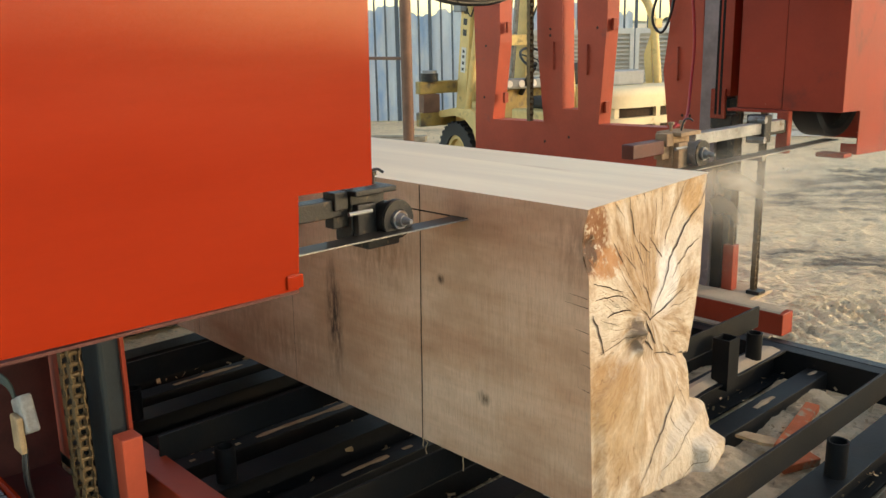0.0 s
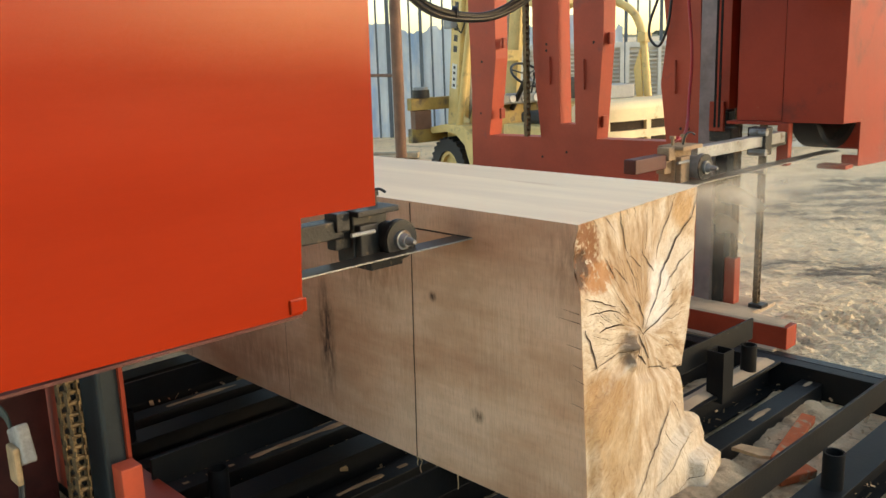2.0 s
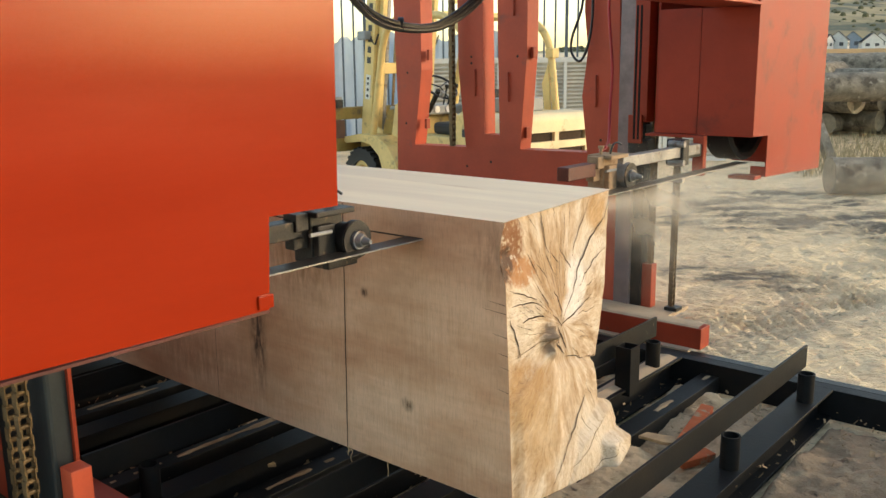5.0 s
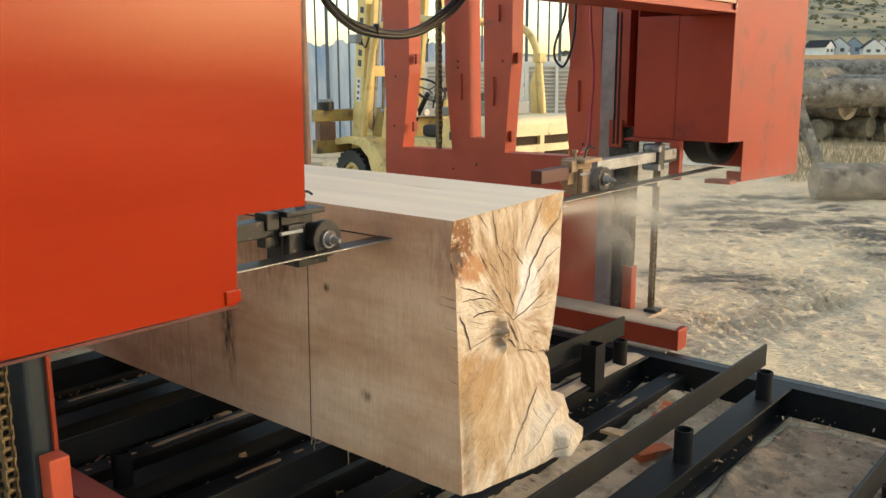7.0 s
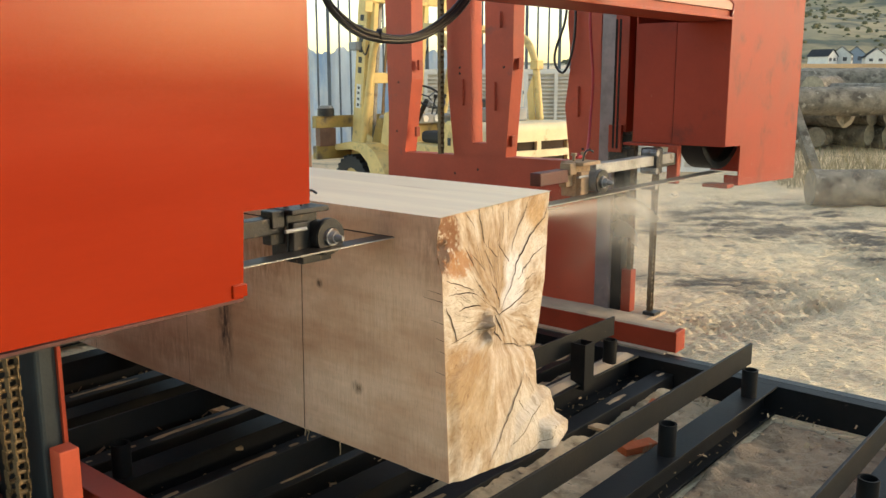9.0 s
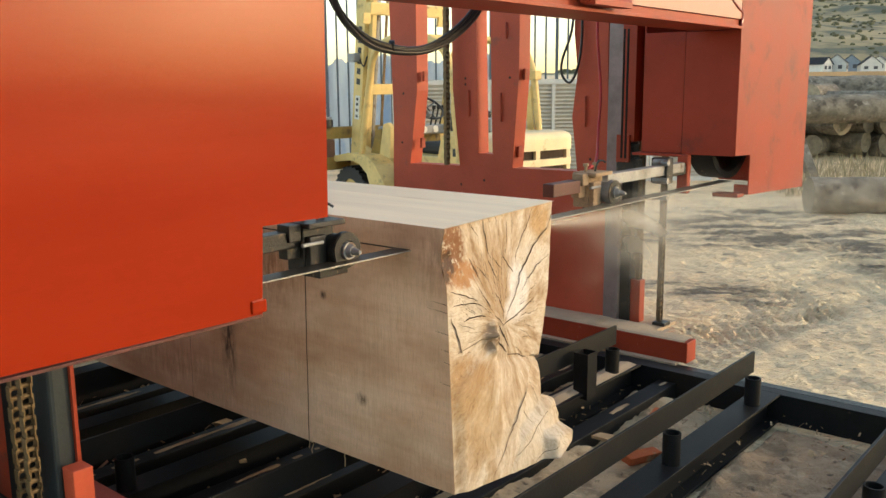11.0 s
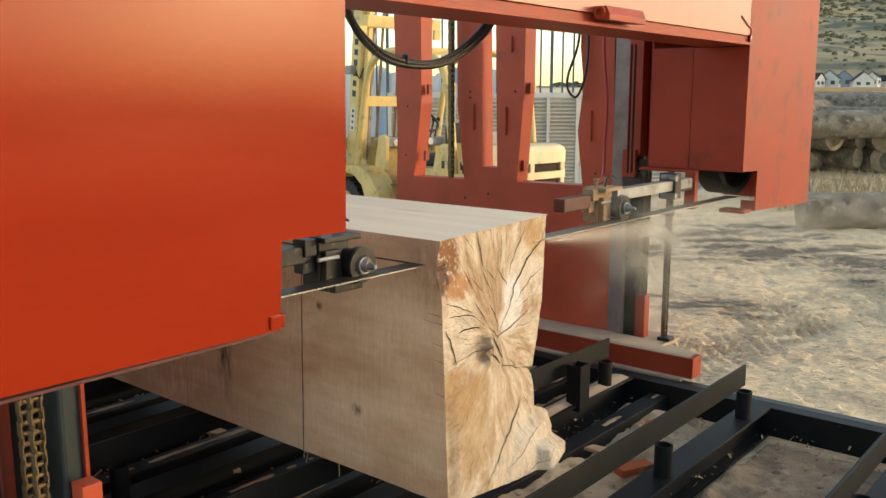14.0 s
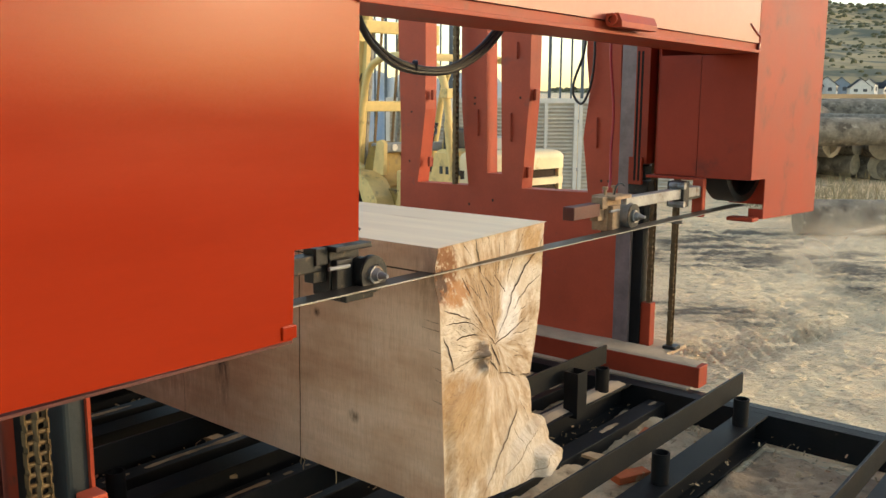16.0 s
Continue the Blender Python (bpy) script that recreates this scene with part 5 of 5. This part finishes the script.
    for a in (0.5, 2.6, 4.7):
        part("spoke", C(m @ Vector((0, 0, 0)), m @ Vector((0.19 * math.cos(a), 0.19 * math.sin(a), 0)), 0.008, seg=8), M_HOSE, sw)
    part("spinner_knob", C(m @ Vector((-0.1, -0.17, 0)), m @ Vector((-0.1, -0.17, 0.07)), 0.026, seg=12), M_STEEL, sw, smooth=True)
    part("seat", B((-0.27, 0.27, -0.56, -0.02, 0.86, 0.99), bevel=0.04), M_RUBBER, f, "black vinyl seat")
    part("seat_back", B((-0.27, 0.27, -0.66, -0.54, 0.97, 1.34), bevel=0.045), M_RUBBER, f)
    part("seat_box", B((-0.44, 0.44, -0.64, 0.06, 0.42, 0.86), bevel=0.02), M_YELLOW, f)
    part("engine_cover", B((-0.455, 0.455, -1.30, -0.67, 0.42, 1.13), bevel=0.03), M_YELLOW, f)
    # cast counterweight with two long grille slots in its rounded back
    outline = []
    for i in range(33):
        a = math.pi * i / 32
        ca, sa = math.cos(a), math.sin(a)
        outline.append((0.64 * math.copysign(abs(ca) ** 0.45, ca), -1.26 - 0.38 * abs(sa) ** 0.6))

    def slab(z0, z1, inset=0.0):
        return prism(bmesh.new(), [(x * (1 - inset), y + inset * 0.6) for x, y in outline], "z", z0, z1)

    cw = part("counterweight", slab(0.95, 1.06), M_CREAM, f, "rounded cream-yellow cast counterweight", smooth=True)
    bm = bmesh.new()
    rows = []
    for j in range(7):
        q = math.pi / 2 * j / 6
        k = 0.80 + 0.20 * math.cos(q)
        rows.append([bm.verts.new((x * k, -1.26 + (y + 1.26) * k, 1.06 + 0.075 * math.sin(q))) for x, y in outline])
    for a, b in zip(rows, rows[1:]):
        for i in range(32):
            bm.faces.new((a[i], a[i + 1], b[i + 1], b[i]))
    bm.faces.new(rows[-1])
    part("counterweight_crown", bm, M_CREAM, cw, smooth=True)
    part("counterweight_band", slab(0.79, 0.86), M_CREAM, cw, smooth=True)
    part("counterweight_base", slab(0.28, 0.70), M_CREAM, cw, smooth=True)
    part("grille_back", slab(0.70, 0.95, 0.09), M_CRACK, cw, smooth=True)
    for i in (3, 10, 16, 22, 29):
        x, y = outline[i]
        part("grille_web", B((x - 0.03, x + 0.03, y + 0.015, y + 0.09, 0.70, 0.95), bevel=0.004), M_CREAM, cw)
    part("battery_box", B((-0.30, 0.20, -1.24, -0.95, 1.13, 1.27), bevel=0.015), M_GREYPLASTIC, f)


M_CREAM = mat("sun_bleached_cream_paint", (0.74, 0.60, 0.36), 0.55, var=0.12, scale=4, fine=60, bump=0.06, patches=[((0.42, 0.30, 0.15), 6.0, 0.62, 0.72)])


M_YELLOWDIRTY = mat("oily_yellow_paint", (0.42, 0.28, 0.07), 0.6, var=0.3, scale=6, fine=60, bump=0.1, patches=[((0.10, 0.075, 0.05), 6.0, 0.48, 0.66)])
build_forklift()


# ---- yard: fence, shutters, post ----
def along(right, away, turn=0.0):
    p = yard(right, away)
    return pose(p.x, p.y, p.z, 0, 0, math.degrees(math.atan2(RIGHT.y, RIGHT.x)) + turn)


def build_fence():
    fence = thing("bar_fence", "tall fence of thin dark upright steel bars", "fence", along(0, 17.0))
    for i in range(62):
        x = -8.0 + 0.21 * i
        if x > 5.0:
            break
        wide = 0.016 if i % 3 else 0.028
        part("bar", B((x - wide, x + wide, -0.02, 0.02, 0.0, 5.2)), M_FENCEBAR, fence)
    for z in (0.25, 1.2, 4.9):
        part("rail", B((-8.0, 5.0, 0.16, 0.20, z - 0.03, z + 0.03)), M_FENCEBAR, fence)
    sheet = thing("tarp_sheet", "weathered blue and white tarpaulin hung on the fence", "tarpaulin", along(0, 17.08))
    bm = bmesh.new()
    n = 260
    rows = []
    for i in range(n + 1):
        x = -8.0 + 9.4 * i / n
        top = 2.05 + 0.22 * noise.noise(Vector((x * 1.1, 0, 0))) + 0.14 * noise.noise(Vector((x * 4.5, 3, 0))) + 0.07 * noise.noise(Vector((x * 14, 5, 0)))
        rows.append([bm.verts.new((x, 0.03 * math.sin(x * 15) + 0.02 * noise.noise(Vector((x * 3, z, 0))), z)) for z in (0.0, 0.5, 1.0, 1.5, top)])
    for a, b in zip(rows, rows[1:]):
        for k in range(4):
            bm.faces.new((a[k], b[k], b[k + 1], a[k + 1]))
    tagged(part("cloth", bm, M_FENCE, sheet, smooth=True))
    # hem slats that hold the tarp
    for i in range(14):
        x = -7.9 + 0.62 * i
        part("batten", B((x - 0.02, x + 0.02, -0.075, -0.05, 0.0, 3.6)), M_FENCEBAR, sheet)


M_FENCEBAR = mat("dull_blue_grey_bars", (0.09, 0.11, 0.13), 0.6, var=0.2, scale=3, fine=20, bump=0.0)
build_fence()


def build_shutters():
    for k, x in enumerate((-0.9, 0.15, 1.2, 2.25, 3.3)):
        s = thing("louvred_shutter", "pale louvred shutter panel leaning in a row", "shutter", along(x, 14.3), group="louvred shutters")
        part("frame_side", B((0.0, 0.06, -0.03, 0.03, 0, 1.66)), M_WHITE, s)
        part("frame_side", B((0.97, 1.03, -0.03, 0.03, 0, 1.66)), M_WHITE, s)
        part("mid_stile", B((0.49, 0.54, -0.03, 0.03, 0.08, 1.58)), M_WHITE, s)
        part("top_rail", B((0.06, 0.97, -0.03, 0.03, 1.58, 1.66)), M_WHITE, s)
        part("bottom_rail", B((0.06, 0.97, -0.03, 0.03, 0, 0.08)), M_WHITE, s)
        for j in range(24):
            z = 0.11 + 0.061 * j
            for a, b in ((0.062, 0.488), (0.542, 0.968)):
                part("slat", B((a, b, -0.022, 0.022, z, z + 0.008), m=Matrix.Translation((0, 0, z)) @ Matrix.Rotation(radians(35), 4, "X") @ Matrix.Translation((0, 0, -z))), M_SHUTTER, s)
        part("backing", B((0.06, 0.97, 0.032, 0.04, 0.08, 1.58)), M_SHUTTER, s)


M_SHUTTER = mat("greyed_cream_slats", (0.58, 0.53, 0.45), 0.6, var=0.15, scale=4, fine=40, bump=0.0)
build_shutters()

p = yard(-1.98, 12.0)
post = thing("steel_post", "rust-brown round steel post standing in the yard", "post", pose(p.x, p.y, p.z))
part("shaft", C((0, 0, -0.05), (0, 0, 5.0), 0.075, seg=24), M_RUST, post, smooth=True)
part("crossbar", C((-2.5, 0.10, 1.35), (0.0, 0.02, 1.35), 0.022, seg=12), M_RUST, post, smooth=True)
for i, (r, a, t) in enumerate(((-3.4, 13.4, 4), (-3.1, 13.9, -3), (-4.2, 14.6, 6))):
    q = yard(r, a)
    plank = thing("plank", "weathered plank lying on the sand by the fence", "plank", along(r, a, t), group="yard planks")
    part("board", B((-0.9, 1.1, -0.1, 0.1, 0.02, 0.10), bevel=0.006), M_CUTEND, plank)


# ---- yard: stacked logs ----
def log_mesh(r, length, seed, seg=36, rings=28):
    bm = bmesh.new()
    rows = []
    for i in range(rings + 1):
        x = length * (i / rings - 0.5)
        row = []
        for k in range(seg):
            a = 2 * math.pi * k / seg
            q = Vector((x * 1.2 + seed * 9.1, math.cos(a) * 2.2, math.sin(a) * 2.2))
            rr = r * (1 + 0.07 * noise.noise(q) + 0.035 * noise.noise(q * 4) + 0.06 * noise.noise(Vector((x * 0.5, seed, 0))))
            row.append(bm.verts.new((x, rr * math.cos(a), rr * math.sin(a))))
        rows.append(row)
    for a, b in zip(rows, rows[1:]):
        for k in range(seg):
            bm.faces.new((a[k], a[(k + 1) % seg], b[(k + 1) % seg], b[k]))
    return bm, [v.co.copy() for v in rows[0]], [v.co.copy() for v in rows[-1]]


def yard_log(right, away, z, r, length, turn, seed, label="grey weathered saw log with patches of bark"):
    m = along(right, away, turn)
    m.translation.z += z
    t = thing("saw_log", label, "log", m, group="yard logs")
    bm, e0, e1 = log_mesh(r, length, seed)
    part("bark", bm, M_BARK, t, smooth=True)
    for ring_pts, d in ((e0, -0.004), (e1, 0.004)):
        b2 = bmesh.new()
        c = b2.verts.new(sum(ring_pts, Vector()) / len(ring_pts) + Vector((d, 0, 0)))
        vs = [b2.verts.new(v + Vector((d, 0, 0))) for v in ring_pts]
        for i in range(len(vs)):
            b2.faces.new((c, vs[i], vs[(i + 1) % len(vs)]))
        part("cut_end", b2, M_CUTEND, t)


yard_log(6.87, 10.8, 0.21, 0.235, 4.6, -4, 1.0)
yard_log(9.2, 17.2, 1.02, 0.27, 8.5, 2, 2.0)
rnd = random.Random(11)
for i in range(24):
    row, col = divmod(i, 12)
    yard_log(6.4 + 0.62 * col + 0.3 * (row % 2) + rnd.uniform(-0.1, 0.1), 19.0 + rnd.uniform(-0.5, 0.6), 0.27 + 0.44 * row + rnd.uniform(-0.05, 0.05), rnd.uniform(0.2, 0.33), rnd.uniform(2.2, 3.4), 90 + rnd.uniform(-40, 40), 5 + i, "grey log in a loose pile of cut timber")
for i in range(26):
    yard_log(10.5 + rnd.uniform(0, 12), 30 + rnd.uniform(-2, 3), 0.45 + rnd.uniform(0, 0.75), rnd.uniform(0.3, 0.5), rnd.uniform(2.5, 6.0), rnd.uniform(-60, 60), 60 + i, "grey log in a far heap of cut timber")
for r, a, t in ((5.75, 13.6, 24), (9.0, 13.4, -30)):
    m = along(r, a)
    brace = thing("timber_brace", "slanting grey timber prop against the log stack", "prop", m)
    part("prop", B((-0.07, 0.07, -0.09, 0.09, -0.1, 1.25), bevel=0.01, m=Matrix.Rotation(radians(-t * 0.5), 4, "Y") @ Matrix.Rotation(radians(-30), 4, "X")), M_BARK, brace)

# dry grass below the stack
rnd = random.Random(21)
pts, faces = [], []
for i in range(5200):
    q = yard(rnd.uniform(4.8, 11.5), 12.3 + abs(rnd.gauss(0, 2.6)))
    h, w = rnd.uniform(0.10, 0.36), rnd.uniform(0.004, 0.008)
    a, b = rnd.uniform(0, math.pi), rnd.uniform(-0.12, 0.12)
    k = len(pts)
    dx, dy = math.cos(a) * w, math.sin(a) * w
    pts += [(q.x - dx, q.y - dy, q.z), (q.x + dx, q.y + dy, q.z), (q.x + b, q.y + rnd.uniform(-0.12, 0.12), q.z + h)]
    faces.append((k, k + 1, k + 2))
me = bpy.data.meshes.new("dry_grass")
me.from_pydata(pts, [], faces)
me.materials.append(M_GRASS)
tagged(new("dry_grass", me), "tufts of dry straw-coloured grass", "grass", kind="stuff")


# ---- distance: houses and hill ----
def house(right, away, w, d, h, wall, turn):
    m = along(right, away, turn)
    m.translation.z += 1.2
    t = thing("house", "small far house with pale walls and dark gable roof", "house", m, group="far houses")
    part("wall", prism(bmesh.new(), [(-w / 2, -3), (w / 2, -3), (w / 2, h), (0, h + w * 0.42), (-w / 2, h)], "y", -d / 2, d / 2), wall, t)
    for s in (-1, 1):
        bm = bmesh.new()
        a = [bm.verts.new(v) for v in ((0, -d / 2 - 0.4, h + w * 0.42 + 0.15), (0, d / 2 + 0.4, h + w * 0.42 + 0.15), (s * (w / 2 + 0.5), d / 2 + 0.4, h - 0.25), (s * (w / 2 + 0.5), -d / 2 - 0.4, h - 0.25))]
        f = bm.faces.new(a)
        bmesh.ops.solidify(bm, geom=[f], thickness=0.2)
        part("roof", bm, M_ROOF, t)
    for x in (-w * 0.25, w * 0.2):
        part("window", B((x - 0.6, x + 0.6, -d / 2 - 0.06, -d / 2 - 0.01, h * 0.35, h * 0.75)), M_ROOF, t)
        part("window", B((*((w / 2 + 0.01, w / 2 + 0.06)), x - 0.6, x + 0.6, h * 0.35, h * 0.75)), M_ROOF, t)


rnd = random.Random(5)
for i in range(26):
    house(105 + 6.2 * i + rnd.uniform(-1.5, 1.5), 300 + rnd.uniform(-20, 30), rnd.uniform(4, 6.5), rnd.uniform(5, 8), rnd.uniform(2.0, 3.4), rnd.choice((M_WALLPALE, M_WALLPALE, M_WALLBLUE)), rnd.uniform(-40, 40))
for i in range(5):
    m = along(30 + 9 * i, 95 + rnd.uniform(-6, 6), rnd.uniform(-8, 8))
    s = thing("lumber_stack", "long low stack of fresh yellow lumber", "lumber", m, group="lumber stacks")
    for k in range(3):
        part("board_pack", B((-5, 5, -1.2, 1.2, 0.55 * k + 0.05, 0.55 * k + 0.5), bevel=0.03), M_CHIP, s)


def build_hill():
    bm = bmesh.new()
    rows = []
    nx, ny = 150, 46
    for j in range(ny + 1):
        away = 345 + 900 * j / ny
        row = []
        for i in range(nx + 1):
            right = -900 + 2200 * i / nx
            q = yard(right, away)
            s = j / ny
            crest = 118 * max(0.0, min(1.0, (right / away - 0.27) / 0.12))
            h = crest * (s ** 0.85) * (1 + 0.25 * noise.noise(Vector((right, away, 0)) * 0.006)) + 10 * s * noise.noise(Vector((right, away, 3)) * 0.02)
            row.append(bm.verts.new((q.x, q.y, q.z + h - 1.5)))
        rows.append(row)
    for a, b in zip(rows, rows[1:]):
        for i in range(nx):
            bm.faces.new((a[i], a[i + 1], b[i + 1], b[i]))
    tagged(part("hill", bm, M_HILL, smooth=True), "dry brown hillside dotted with dark scrub", "hill", kind="structure")
    rnd = random.Random(9)
    pts, faces = [], []
    for i in range(5200):
        right, s = rnd.uniform(120, 900), rnd.random()
        away = 345 + 900 * s
        q = yard(right, away)
        crest = 118 * max(0.0, min(1.0, (right / away - 0.27) / 0.12))
        z = q.z + crest * (s ** 0.85) * (1 + 0.25 * noise.noise(Vector((right, away, 0)) * 0.006)) + 10 * s * noise.noise(Vector((right, away, 3)) * 0.02) - 1.5
        r = 0.0030 * away * rnd.uniform(0.4, 1.3)
        k = len(pts)
        tall = r * rnd.uniform(0.6, 1.2)
        for wide, up in ((1.0, -0.5), (0.95, 0.45 * tall), (0.55, 0.85 * tall)):
            for a in range(6):
                w = r * wide * rnd.uniform(0.75, 1.15)
                pts.append((q.x + w * math.cos(a * 1.047), q.y + w * math.sin(a * 1.047), z + up))
        pts.append((q.x, q.y, z + tall))
        for ring_at in (0, 6):
            faces += [(k + ring_at + a, k + ring_at + (a + 1) % 6, k + ring_at + 6 + (a + 1) % 6, k + ring_at + 6 + a) for a in range(6)]
        faces += [(k + 12 + a, k + 12 + (a + 1) % 6, k + 18) for a in range(6)]
    me = bpy.data.meshes.new("hill_scrub")
    me.from_pydata(pts, [], faces)
    me.materials.append(M_SCRUB)
    tagged(new("hill_scrub", me), "dark scrub and junipers on the hillside", "scrub", kind="stuff")


def build_ridge():
    """The low far ridge that closes the valley on the side of the sun."""
    bm = bmesh.new()
    prev = None
    for i in range(121):
        a = radians(-80 + 178 * i / 120)
        d = Vector((math.cos(a), math.sin(a), 0))
        h = 19 + 9 * max(0.0, (i / 120 - 0.55)) + 7 * noise.noise(Vector((i * 0.11, 2, 0))) + 2.5 * noise.noise(Vector((i * 0.6, 5, 0)))
        row = [bm.verts.new(STAND + d * r + Vector((0, 0, z))) for r, z in ((380, -2), (420, h * 0.55), (450, h), (560, -2))]
        if prev:
            for k in range(3):
                bm.faces.new((prev[k], prev[k + 1], row[k + 1], row[k]))
        prev = row
    tagged(part("ridge", bm, M_HILL, smooth=True), "low dry brown ridge across the valley", "hill", kind="structure")


M_SCRUB = mat("dark_scrub", (0.105, 0.10, 0.05), 0.9, var=0.3, scale=0.1, fine=1.0, bump=0.0)
build_hill()
build_ridge()

# ---- debris under the mill ----
rnd = random.Random(31)
pts, faces = [], []
for i in range(3500):
    x, y = rnd.uniform(-2.8, 1.6), rnd.uniform(-0.6, 2.6)
    z = rnd.uniform(-0.005, 0.025)
    m = pose(x, y, z, rnd.uniform(-50, 50), rnd.uniform(-50, 50), rnd.uniform(0, 360))
    a, b = rnd.uniform(0.004, 0.016), rnd.uniform(0.002, 0.006)
    if rnd.random() < 0.04:
        a, b = a * 3, b * 2
    k = len(pts)
    pts += [tuple(m @ Vector(v)) for v in ((-a, -b, 0), (a, -b, 0), (a, b, 0.001), (-a, b, 0.001))]
    faces.append((k, k + 1, k + 2, k + 3))
me = bpy.data.meshes.new("wood_chips")
me.from_pydata(pts, [], faces)
me.materials.append(M_CHIP)
tagged(new("wood_chips", me), "wood chips and bark scraps scattered under the mill", "chips", kind="stuff")
for x, y, z, a, half in ((-0.10, 1.58, 0.035, 102, 0.27), (0.05, 1.25, 0.05, 70, 0.09)):
    scrap = thing("scrap_board", "orange-painted scrap board lying in the sawdust under the mill", "board", pose(x, y, z, 4, 2, a), group="scrap boards")
    part("board", B((-half, half, -0.03, 0.03, 0.0, 0.035), bevel=0.004), M_SCRAP, scrap)
for x, y, a in ((-0.15, 1.35, 20), (-1.35, 0.1, 40), (-1.75, 0.35, 10)):
    s = thing("bark_scrap", "torn scrap of pale wood lying in the sawdust", "scrap", pose(x, y, 0.055, 4, 5, a), group="bark scraps")
    part("slab", prism(bmesh.new(), [(-0.09, -0.02), (0.02, -0.035), (0.10, -0.01), (0.07, 0.03), (-0.06, 0.025)], "z", 0.0, 0.014), M_CHIP, s)


def motions():
    travel = lambda t: 0.0268 * t
    walk(gantry, [(t, pose(travel(t), 0, 0)) for t in (0.0, 4.0, 8.0, 12.0, 16.0)])
    for k, (p, drift) in enumerate(puffs):
        rows = []
        for i in range(33):
            t = 0.5 * i
            a = 2.1 * t + 2 * k
            gone = max(0.0, t - 14.3) * (1.3 if k < 3 else 0.3)
            rows.append((t, pose(travel(t) + 0.012 * math.sin(a), 0.035 * math.sin(1.3 * a + k) + drift * t + gone, 0.015 * math.sin(0.7 * a) - 0.12 * gone, 0, 0, 0)))
        walk(p, rows)
    # the spray stops as the blade leaves the wood, and the last of it blows away
    rows = [(0.5 * i, pose(travel(0.5 * i), 0.01 * math.sin(2.3 * i), 0.006 * math.sin(1.7 * i))) for i in range(29)]
    walk(jet, rows + [(14.5, pose(travel(14.5), 0.35, -0.03)), (15.0, pose(travel(15.0), 1.5, -0.12)), (15.5, pose(travel(15.5), 2.8, -0.25)), (16.0, pose(travel(16.0), 4.2, -0.40))])


motions()
